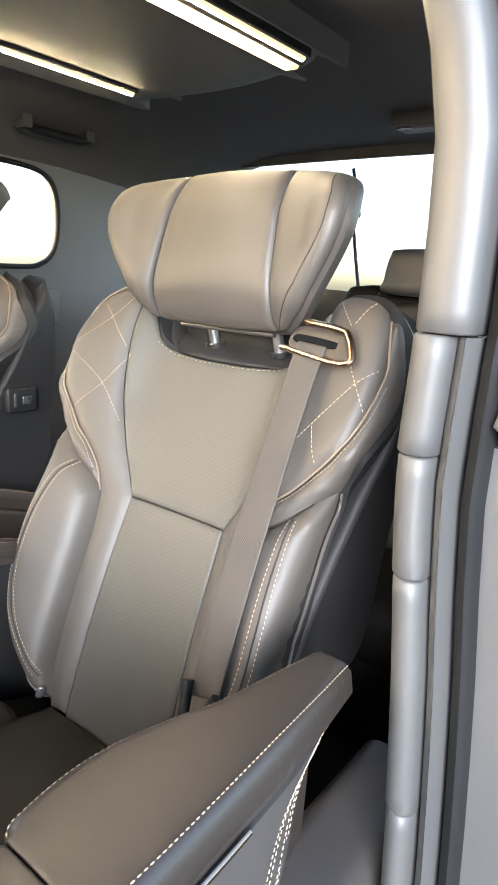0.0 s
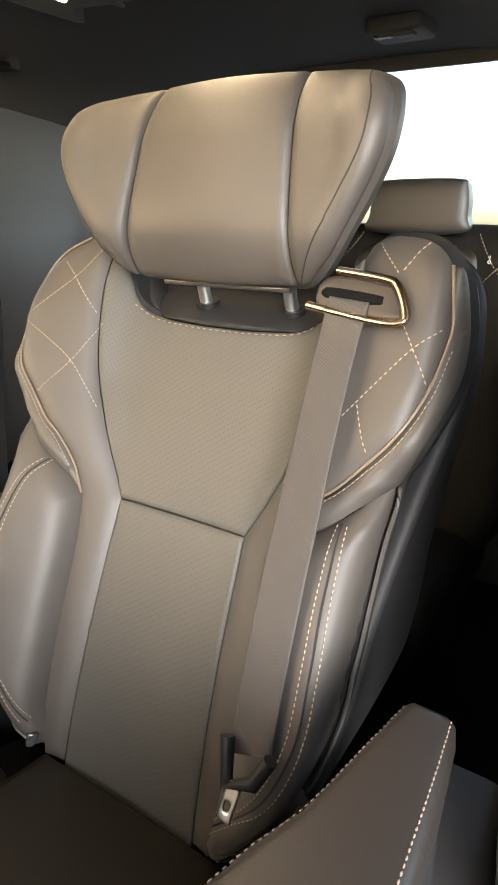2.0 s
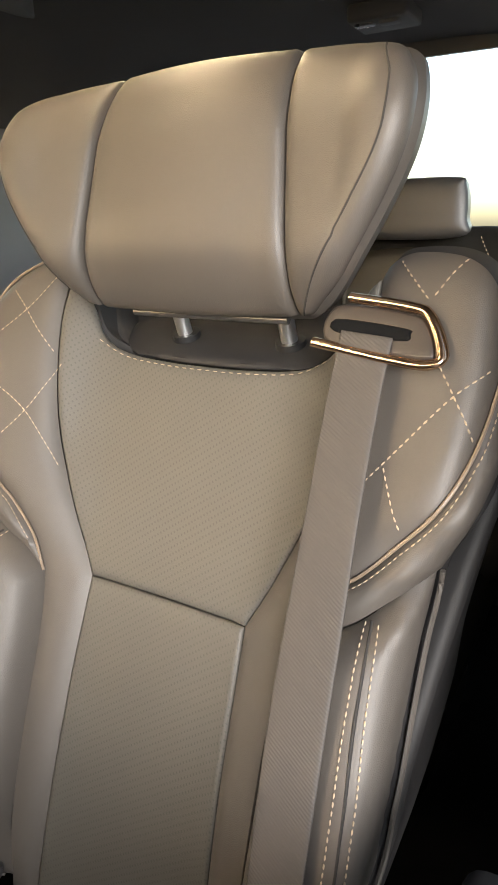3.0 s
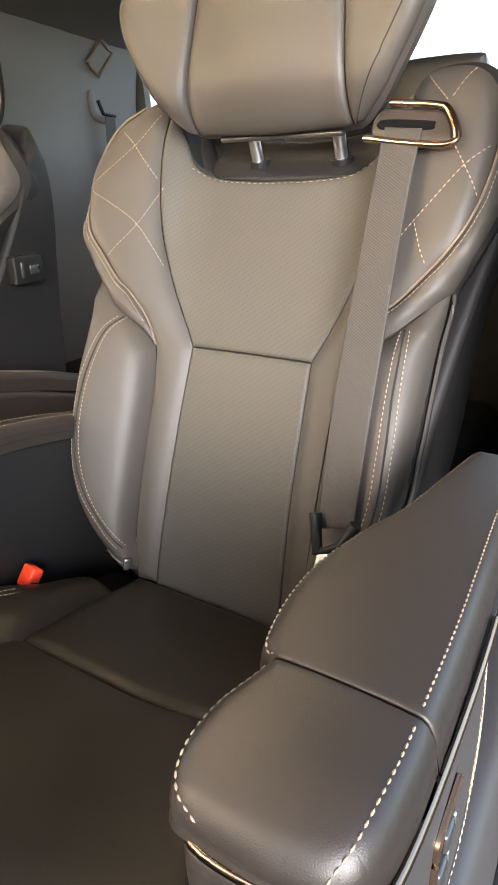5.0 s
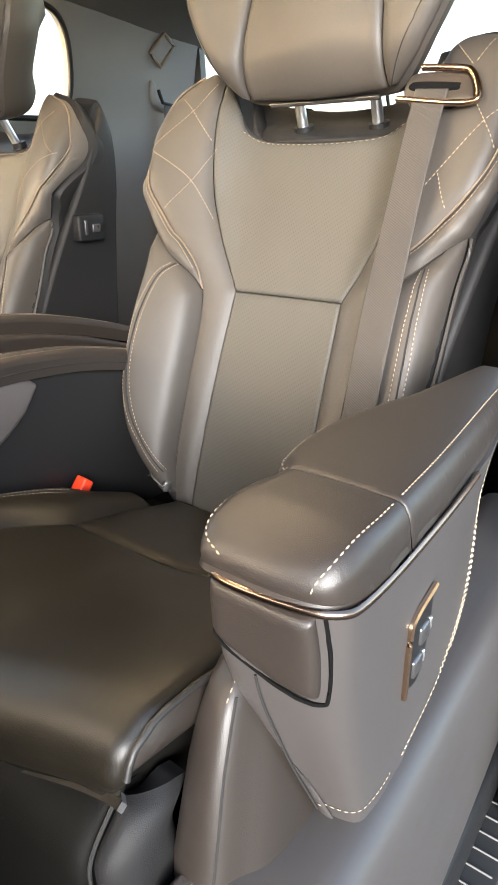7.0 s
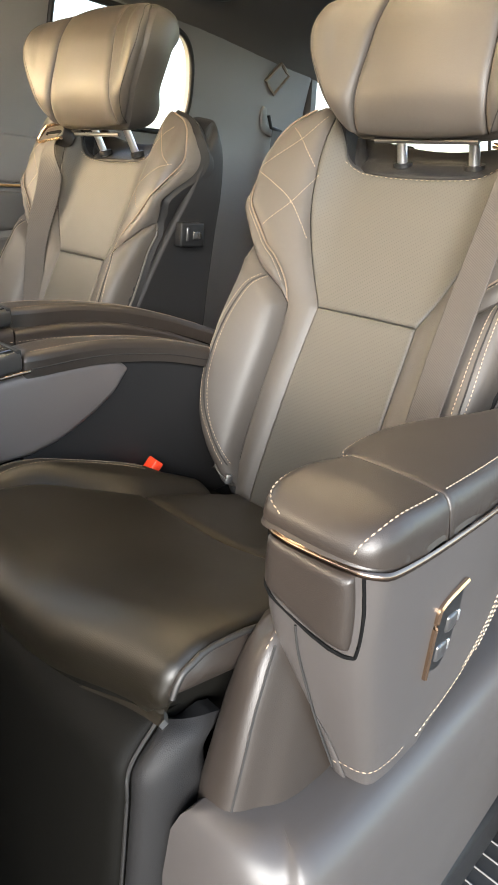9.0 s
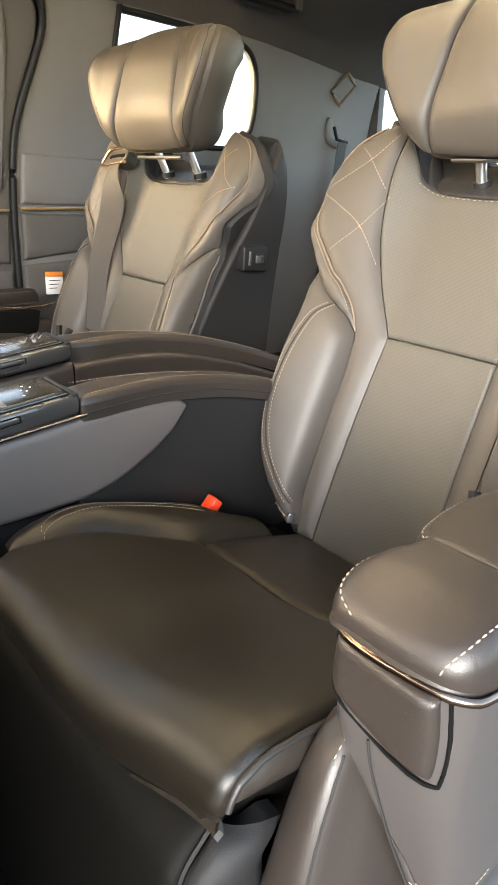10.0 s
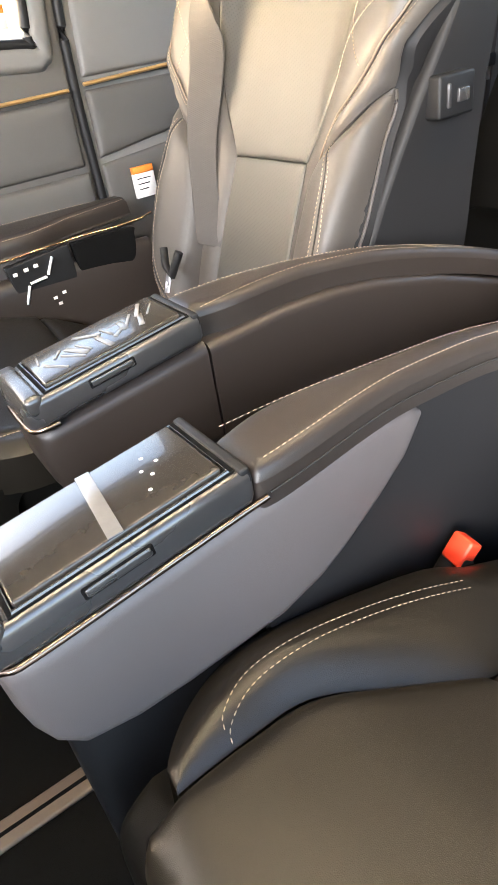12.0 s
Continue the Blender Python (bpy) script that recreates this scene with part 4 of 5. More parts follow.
# ---- armrests ----
def window_armrest(cx, m, label, dz=0.0):
    """The box-shaped armrest on the door side of a seat."""
    X = lambda u: cx + m * u  # noqa: E731
    arm = thing("armrest", (X(0.33), -0.35, FLOOR), label, "armrest", "armrests")

    def plan(z, g=0.0):
        """Outline of the body at a height: full on top, drawn in towards its foot."""
        inner = curve(z, [0.475, 0.526, 0.561, 0.609, 0.664, 0.70], [0.342, 0.328, 0.308, 0.286, 0.279, 0.281])
        front = curve(z, [0.475, 0.56, 0.625, 0.70], [-0.476, -0.505, -0.521, -0.524])
        rear = curve(z, [0.475, 0.50, 0.53, 0.575, 0.65, 0.70], [-0.40, -0.36, -0.295, -0.235, -0.185, -0.115])
        outer = 0.379 - 0.003 * smoothstep(0.52, 0.475, z)
        r = min(0.030, (outer - inner) * 0.55)
        S = lambda k: front + 0.05 + (rear - front - 0.05) * k  # noqa: E731
        slim = smoothstep(0.5, 0.68, z)
        pts = [(inner + 0.016 - g, front - g), (outer - r - 0.012, front - g), (outer - 0.3 * r + 0.7 * g, front + 0.3 * r - 0.7 * g), (outer + g, front + r + 0.006), (outer + g, S(0.25)), (outer - 0.004 * slim + g, S(0.5)), (outer - 0.012 * slim + g, S(0.75)), (outer - 0.028 * slim - 0.004, rear, "c"), (inner + 0.030 * slim + 0.006, rear, "c"), (inner + 0.014 * slim - g, S(0.75)), (inner - 0.008 * slim - g, S(0.5)), (inner - 0.014 * slim - g, S(0.25)), (inner - 0.003 - g, front + 0.05), (inner - g, front + 0.018)]
        return [(X(u), y, z + dz) for u, y in loop_points(pts, n=5)]

    body = part("body", loft([plan(z) for z in (0.475, 0.486, 0.505, 0.525, 0.545, 0.57, 0.60, 0.625, 0.65, 0.67, 0.689)]), PLASTIC, arm, "soft grey leather body")

    trim = [p for p in plan(0.6905, 0.0012) if p[1] < -0.300]
    trim = trim[next(i for i in range(len(trim)) if abs(trim[i - 1][1] - trim[i][1]) > 0.04 or abs(trim[i - 1][0] - trim[i][0]) > 0.04):] + trim[:next(i for i in range(len(trim)) if abs(trim[i - 1][1] - trim[i][1]) > 0.04 or abs(trim[i - 1][0] - trim[i][0]) > 0.04)]
    part("bright_trim", tube(trim, 0.0024, 8, flat=1.2), SMOKED, body, "polished copper trim line")

    crown = [(0.280, -0.4358), (0.272, -0.470), (0.271, -0.503), (0.280, -0.522), (0.300, -0.526), (0.335, -0.526), (0.363, -0.519), (0.376, -0.502), (0.3795, -0.470), (0.379, -0.4358), (0.376, -0.36), (0.369, -0.26), (0.360, -0.18), (0.351, -0.112, "c"), (0.310, -0.112, "c"), (0.300, -0.17), (0.288, -0.24), (0.274, -0.28), (0.262, -0.33), (0.261, -0.38), (0.270, -0.425)]
    edge = spaced(loop_points(crown), 0.006)

    def top(u, v):
        uv = np.stack([u, v], 1)
        q = np.where(inside(uv, edge), np.clip(to_loop(uv, edge) / 0.0125, 0, 1), 0)
        side = np.sqrt(1 - (1 - q) ** 2.4)
        nose = 1 - np.clip(1 - (v + 0.529) / 0.055, 0, 1) ** 2.2
        return np.stack([cx + m * u, v, 0.694 + dz + 0.030 * side * (0.30 + 0.70 * nose) + 0.0025 * np.clip(1 - ((u - 0.32) / 0.05) ** 2, 0, 1)], 1)

    up = (0, 0, 1)
    cut = [i for i, p in enumerate(crown) if p[1] == -0.4358]
    lid = part("lid", padded([(*crown[0], "c")] + crown[1:cut[1]] + [(*crown[cut[1]], "c")], top, up, 0.0004, 0.0035, 0.0016, 0.004, 0.005, push=(0, 0, -1)), ARM, arm, "padded leather lid")
    pad = part("pad", padded([(0.379, -0.4340, "c")] + crown[cut[1] + 1:] + [(0.280, -0.4340, "c")], top, up, 0.0004, 0.0035, 0.0016, 0.004, 0.005, push=(0, 0, -1)), ARM, arm, "padded leather arm pad")
    for holder, line in ((lid, [(0.285, -0.439), (0.2765, -0.470), (0.2755, -0.502), (0.283, -0.5175), (0.298, -0.5235)]), (lid, [(0.357, -0.521), (0.3645, -0.505), (0.3675, -0.475), (0.3675, -0.439)]),
                         (pad, [(0.285, -0.431), (0.2745, -0.422), (0.266, -0.38), (0.267, -0.33), (0.279, -0.28), (0.293, -0.24), (0.305, -0.17), (0.314, -0.118)]), (pad, [(0.367, -0.431), (0.3645, -0.36), (0.358, -0.26), (0.352, -0.18), (0.346, -0.118)])):
        part("stitching", dashes(on(top, line, up, 0.0006), up, 0.0040, 0.0013, 0.0007), THREAD, holder, "cream thread")
    # drop-down door in the front
    def front(u, v):
        lean = curve(v, [0.475, 0.56, 0.625, 0.70], [-0.476, -0.505, -0.521, -0.524])
        bend = np.interp(u, [0.279, 0.283, 0.288, 0.296, 0.335, 0.350, 0.360, 0.3675, 0.374], [0.022, 0.009, 0.003, 0.0, -0.0008, 0.0, 0.003, 0.0075, 0.015])
        return np.stack([cx + m * u, lean + bend - 0.0012, v + dz], 1)

    flap = part("flap", padded([(0.288, 0.687, "c"), (0.361, 0.6865, "c"), (0.364, 0.66), (0.3640, 0.634), (0.3605, 0.6285), (0.345, 0.6305), (0.325, 0.6350), (0.292, 0.646), (0.287, 0.662)], front, (0, -1, 0), 0.0035, 0.008, 0.002, 0.006, 0.005), ARM, arm, "grey drop-down front door")
    part("gap", tube(on(front, [(0.284, 0.689), (0.2825, 0.66), (0.288, 0.643), (0.325, 0.6310), (0.345, 0.6265), (0.364, 0.6235), (0.368, 0.630), (0.3685, 0.66), (0.3655, 0.689)], (0, -1, 0), -0.0006), 0.0014, 6), VOID, flap)
    part("seam", tube(on(front, [(0.322, 0.629), (0.328, 0.59), (0.338, 0.53), (0.346, 0.487)], (0, -1, 0), 0.0006), 0.0010, 6), SEAM, body)
    # stitched lower edge and rocker switches on the outside
    def side(u, v):
        return np.stack([0 * u + X(0.3795), u, v + dz], 1)

    out = (m, 0, 0)

    def outer(y, z):
        ring = sorted((q[1], abs(q[0] - cx)) for q in plan(z) if abs(q[0] - cx) > 0.347)
        return (X(np.interp(y, [q[0] for q in ring], [q[1] for q in ring]) + 0.0006), y, z + dz)

    def hem(z):
        return float(curve(z, [0.475, 0.50, 0.53, 0.575, 0.65, 0.70], [-0.40, -0.36, -0.295, -0.235, -0.185, -0.115]))

    for off, z0, z1 in ((0.042, 0.494, 0.686), (0.052, 0.530, 0.686), (0.020, 0.530, 0.682), (0.010, 0.530, 0.682)):
        part("edge_stitching", dashes([outer(hem(z) - off, z) for z in np.linspace(z0, z1, 30)], out, 0.0040, 0.0013, 0.0007), THREAD, body)
    part("foot_stitching", dashes([p for p in plan(0.497, 0.0008) if p[1] < -0.425 and abs(p[0] - cx) > 0.345], (0, -1, 0.3), 0.0038, 0.0013, 0.0005), THREAD, body)
    plate = part("switch_plate", padded([(-0.426, 0.570, "c"), (-0.425, 0.622), (-0.420, 0.630), (-0.388, 0.637, "c"), (-0.388, 0.612), (-0.393, 0.586), (-0.404, 0.566)], side, out, 0.002, 0.004, 0, 0.002, 0.01), BLACK, body, "seat switch plate")
    part("plate_trim", tube(on(side, [(-0.427, 0.566), (-0.427, 0.618), (-0.421, 0.632), (-0.386, 0.640)], out, 0.0015), 0.0024, 6), COPPER, plate, "copper edge")
    for k in range(2):
        y, z = -0.410 + 0.008 * k, 0.585 + 0.024 * k
        part("switch", rounded_box((X(0.380) - 0.004, y - 0.009, z - 0.008 + dz), (X(0.380) + 0.004, y + 0.007, z + 0.008 + dz), 0.003), SATIN, plate)
        part("switch_mark", rounded_box((X(0.380) - 0.001, y + 0.009, z - 0.004 + dz), (X(0.380) + 0.003, y + 0.012, z + 0.006 + dz), 0.001), CHROME, plate)
    # plinth under it
    base = thing("seat_base_cover", (X(0.33), -0.3, FLOOR), "grey plastic cover over the seat rail", "seat base")
    pts = lambda g, z: [(X(u), y, z + dz) for u, y in loop_points([(0.282 - g, -0.592 - g, "c"), (0.34, -0.590 - g), (0.375 + g, -0.572 - g), (0.398 + g, -0.52), (0.393 + g, -0.2), (0.38 + g, 0.1, "c"), (0.275 - g, 0.1, "c")], n=5)]  # noqa: E731
    part("cover", loft([pts(0.0, 0.14), pts(0.004, 0.40), pts(0.001, 0.45), pts(-0.004, 0.466), pts(-0.011, 0.475), pts(-0.02, 0.479), pts(-0.03, 0.480)]), PLASTIC, base)
    part("rail_skirt", rounded_box((min(X(0.28), X(0.40)), -0.625, 0.12 + dz), (max(X(0.28), X(0.40)), 0.1, 0.21 + dz), 0.012), BLACK, base, "black lower skirt")
    return arm


window_armrest(0.42, 1, "boxy charcoal leather armrest beside the open door")
window_armrest(-0.365, -1, "boxy dark armrest beside the far door", -0.045)


def console_armrest(xc, m, dy, dz, leaf, label):
    """An inner armrest with a touch panel at its front end; m = 1 belongs to the seat at +x, m = -1 is its mirror image."""
    arm = thing("console_armrest", (xc, -0.3 + dy, FLOOR), label, "armrest", "console armrests")
    W = lambda x, y, z: (xc + m * (x - 0.195), y + dy, z + dz)  # noqa: E731
    left = lambda y: curve(y, [-0.64, -0.45, -0.32, -0.14, 0.04], [0.152, 0.156, 0.166, 0.158, 0.143])  # noqa: E731
    right = lambda y: curve(y, [-0.64, -0.45, -0.32, -0.14, 0.04], [0.238, 0.237, 0.2205, 0.205, 0.187])  # noqa: E731

    def ring(y, lo, hi, g=0.0, r=0.014):
        a, c = left(y) + g, right(y) - g
        return [W(x, y, z) for x, z in rounded_rect((a + c) / 2, (lo + hi) / 2, c - a, hi - lo, min(r, (hi - lo) * 0.45))]

    # body under the trim: a leaf-shaped side that runs out to a tip
    secs = ((-0.634, 0.628, 0.648, 0.024), (-0.632, 0.610, 0.651, 0.013), (-0.628, 0.594, 0.652, 0.006), (-0.620, 0.576, 0.654, 0.002), (-0.605, 0.562, 0.656, 0.0), (-0.57, 0.555, 0.660, 0.0), (-0.53, 0.555, 0.665, 0.0),
            (-0.45, 0.560, 0.675, 0.0), (-0.41, 0.569, 0.677, 0.0), (-0.384, 0.578, 0.677, 0.0), (-0.34, 0.598, 0.675, 0.0), (-0.31, 0.618, 0.671, 0.0), (-0.295, 0.636, 0.665, 0.001), (-0.286, 0.650, 0.656, 0.004))
    if not leaf:
        secs = secs[:7] + ((-0.47, 0.556, 0.672, 0.0), (-0.455, 0.556, 0.674, 0.001), (-0.4535, 0.557, 0.673, 0.004))
    part("body", loft([ring(*q) for q in secs]), CONSOLE if leaf else ARM, arm, "grey moulded console side")
    part("rear_panel", loft([ring(y, 0.38 if leaf else 0.54, hi, 0.007 if leaf else 0.0015, 0.010) for y, hi in ((-0.46 if leaf else -0.4515, 0.668), (-0.36, 0.670), (-0.28, 0.666), (-0.22, 0.658), (-0.13, 0.636), (0.02, 0.585))]), SIDE if leaf else ARM, arm, "dark leather covered rear side")
    part("pedestal", loft([ring(y, FLOOR - dz, 0.575, g, 0.010) for y, g in ((-0.616, 0.030), (-0.613, 0.022), (-0.60, 0.016), (-0.45, 0.016), (0.02, 0.014))]), BLACK, arm, "black lower housing")

    def top(u, v):
        return np.stack([xc + m * (u - 0.195), v + dy, dz + curve(v, [-0.458, -0.38, -0.326, -0.284, -0.222, -0.133, -0.05, 0.03], [0.693, 0.6955, 0.694, 0.690, 0.682, 0.662, 0.638, 0.61])], 1)

    up = (0, 0, 1)
    ys = [-0.40, -0.32, -0.24, -0.14, -0.05]
    rim = [(float(right(y)), y) for y in ys] + [(0.188, 0.02, "c"), (0.146, 0.02, "c")] + [(float(left(y)) + 0.014, y) for y in ys[::-1]] + [(0.182, -0.448), (0.190, -0.457), (0.226, -0.457), (0.236, -0.448)]
    pad = part("pad", padded(rim, top, up, 0.0065, 0.013, 0.005, 0.026, 0.008, cap=True, push=(0, 0, -1)), ARM, arm, "long padded leather arm pad")
    for e, off in ((right, -0.008), (left, 0.021)):
        line = [(float(e(y)) + off, y) for y in (-0.445, -0.40, -0.32, -0.24, -0.14, -0.05)]
        part("stitching", dashes(on(top, line, up, 0.0058), up, 0.0040, 0.0014, 0.0005), THREAD, pad, "cream thread")
    part("pad_seam", tube([W(float(right(y)) + 0.0012, y, float(top(np.array([0.2]), np.array([y]))[0][2]) - dz - 0.014) for y in np.linspace(-0.448, -0.02, 24)], 0.0008, 6), SEAM, pad)
    # head with the touch panel, tilted down to the front
    deck = lambda y: 0.684 + (y + 0.628) * 0.125  # noqa: E731
    line_z = lambda y: 0.6565 + (y + 0.622) * 0.122  # noqa: E731
    tray = part("tray", loft([[W(x, y, z) for x, z in rounded_rect(0.195, (line_z(y) + deck(y)) / 2 + dh, 0.087 - 2 * g, deck(y) - line_z(y) - dv, 0.007)] for y, g, dv, dh in ((-0.636, 0.012, 0.010, 0.0), (-0.6345, 0.006, 0.004, 0.0), (-0.631, 0.002, 0.0, 0.0), (-0.620, 0.0, 0.0, 0.0), (-0.616, 0.0, 0.0, 0.0), (-0.54, 0.0, 0.0, 0.0), (-0.462, 0.0, 0.0, 0.0), (-0.459, 0.002, 0.004, 0.0))]), SATIN, arm, "satin metal tray")
    turn = Matrix.Translation(W(0.195, -0.543, deck(-0.543))) @ Euler((math.atan(0.125), 0, 0)).to_matrix().to_4x4()
    part("panel_bed", rounded_box((-0.0385, -0.072, -0.004), (0.0385, 0.076, 0.0012), 0.0006, turn=turn), VOID, tray, "black recess round the panel")
    part("screen", rounded_box((-0.0345, -0.067, -0.002), (0.0345, 0.070, 0.0052), 0.0022, turn=turn), SCREEN, tray, "glossy black touch panel")
    part("rim", tube([turn @ Vector(p) for p in ((-0.0365, -0.0685, 0.0012), (0.0365, -0.0685, 0.0012), (0.0365, 0.072, 0.0012), (-0.0365, 0.072, 0.0012))], 0.0014, 6, True), SATIN, tray)
    part("front_lip", rounded_box((-0.043, -0.092, -0.016), (0.043, -0.074, 0.004), 0.006, 4, turn=turn), SATIN, tray, "raised satin front lip")
    part("rear_lip", rounded_box((-0.0425, 0.0765, -0.012), (0.0425, 0.084, 0.0008), 0.002, 3, turn=turn), BLACK, tray)
    side = 0.0435
    part("catch_recess", rounded_box((side - 0.003, -0.035, -0.0155), (side + 0.0008, 0.012, -0.0055), 0.002, turn=turn), VOID, tray)
    part("catch", rounded_box((side - 0.003, -0.033, -0.014), (side + 0.0018, 0.010, -0.007), 0.002, turn=turn), SATIN, tray, "flush release catch")
    path = [(0.1515, -0.46), (0.1515, -0.61), (0.155, -0.627), (0.168, -0.6345), (0.222, -0.6345), (0.235, -0.627), (0.2388, -0.61), (0.2385, -0.53), (0.2378, -0.45), (0.229, -0.38), (0.2215, -0.32)]
    part("bright_trim", tube([W(x, y, line_z(y) if y < -0.455 else 0.677) for x, y in loop_points(path[:9] if leaf else path[1:8], False, 4)], 0.0024, 8), SMOKED, tray, "polished copper trim line")
    return arm, tray, turn


near_console, near_tray, near_turn = console_armrest(0.195, 1, 0.0, 0.0, True, "inner armrest with a film-covered touch panel")
far_console, far_tray, far_turn = console_armrest(-0.030, -1, 0.100, 0.005, False, "inner armrest of the far seat with a touch panel")

# film, a pale strip for its glare, and keys on the touch panels
part("film_glare", rounded_box((-0.0345, -0.004, 0.0050), (0.0345, 0.006, 0.0060), 0.0004, turn=near_turn @ Euler((0, 0, radians(-6))).to_matrix().to_4x4()), FILM, near_tray, "pale strip painted as glare on the clear protective film")
for x, y in ((-0.016, 0.040), (-0.006, 0.046), (0.004, 0.038), (0.016, 0.030), (-0.004, 0.034)):
    part("key_mark", rounded_box((x - 0.0012, y - 0.0012, 0.0050), (x + 0.0012, y + 0.0012, 0.0055), 0.0003, 1, turn=near_turn), PAPER, near_tray)
rng = random.Random(4)
for k in range(15):
    y, x, q = -0.056 + 0.0082 * k + rng.uniform(-0.002, 0.002), rng.uniform(-0.016, 0.016), rng.uniform(-55, 55)
    w, h = rng.uniform(0.007, 0.016), rng.uniform(0.0010, 0.0030)
    part("film_crease", rounded_box((-w, -h, 0.0048), (w, h, 0.0062), 0.0005, turn=far_turn @ Matrix.Translation((x, y, 0)) @ Euler((0, 0, radians(q))).to_matrix().to_4x4()), FILM, far_tray, "crumpled clear protective film")


# ---- things round the seats ----
def buckle(x, y, z, label):
    ob = thing("belt_buckle", (x, y, z), label, "seat belt buckle")
    turn = Matrix.Translation((x, y, z)) @ Euler((radians(-38), 0, radians(-8))).to_matrix().to_4x4()
    part("stalk", rounded_box((-0.013, -0.008, -0.10), (0.013, 0.010, 0.012), 0.004, turn=turn), BLACK, ob)
    part("button", rounded_box((-0.012, -0.0095, 0.000), (0.012, 0.0075, 0.028), 0.003, turn=turn), RED, ob, "red release button")
    return ob


buckle(0.228, -0.255, 0.480, "black seat belt buckle with a red release button")

# warning label on the far trim
lx = FAR + 0.032
label = thing("warning_label", (lx, -0.035, 0.685), "white paper label with an orange heading strip", "label")
part("paper", rounded_box((lx - 0.010, -0.058, 0.655), (lx + 0.0006, -0.013, 0.700), 0.0002, 1), PAPER, label)
part("heading", rounded_box((lx - 0.010, -0.058, 0.701), (lx + 0.0008, -0.013, 0.713), 0.0002, 1), ORANGE, label, "orange printed heading")
for k in range(3):
    part("print_line", rounded_box((lx - 0.008, -0.052, 0.690 - 0.010 * k), (lx + 0.0012, -0.022 - 0.004 * k, 0.692 - 0.010 * k), 0.0002, 1), BLACK, label)

# control panel and pocket in the far armrest
ax = -0.611
panel_far = thing("seat_control_panel", (ax, -0.32, 0.565), "black control panel with white seat outline keys", "control panel")


def armside(u, v):
    return np.stack([ax + 0 * u, u, v + 0.024], 1)


part("plate", padded([(-0.385, 0.612, "c"), (-0.268, 0.622, "c"), (-0.266, 0.530, "c"), (-0.372, 0.512, "c")], armside, (1, 0, 0), 0.002, 0.004, 0, 0.012, 0.03, n=2), BLACK, panel_far)
for pts in ([(-0.368, 0.545), (-0.355, 0.574)], [(-0.352, 0.577), (-0.322, 0.580)], [(-0.318, 0.583), (-0.303, 0.610)]):
    part("seat_key", tube([(ax + 0.004, y, z + 0.024) for y, z in pts], 0.004, 6, flat=0.6), PAPER, panel_far, "white seat-shaped key")
for y, z in ((-0.372, 0.598), (-0.352, 0.601), (-0.334, 0.603), (-0.318, 0.540), (-0.300, 0.545), (-0.312, 0.528)):
    part("key_mark", rounded_box((ax + 0.001, y - 0.004, z + 0.021), (ax + 0.0035, y + 0.004, z + 0.027), 0.0006, 1), PAPER, panel_far)
pocket = thing("door_pocket", (ax, -0.2, 0.575), "storage pocket in the far armrest, drawn as a dark shade patch", "pocket")
# no real opening: a black patch paints the shade inside the pocket
part("hollow", padded([(-0.262, 0.620, "c"), (-0.15, 0.618), (-0.142, 0.605), (-0.150, 0.565), (-0.18, 0.545), (-0.258, 0.530, "c")], armside, (1, 0, 0), 0.001, 0.004, 0, 0.012, 0.02), VOID, pocket)
part("rim", tube(on(armside, [(-0.40, 0.624), (-0.262, 0.628), (-0.15, 0.627), (-0.10, 0.633)], (1, 0, 0), 0.002), 0.0018, 6), COPPER, pocket, "thin gold rim")

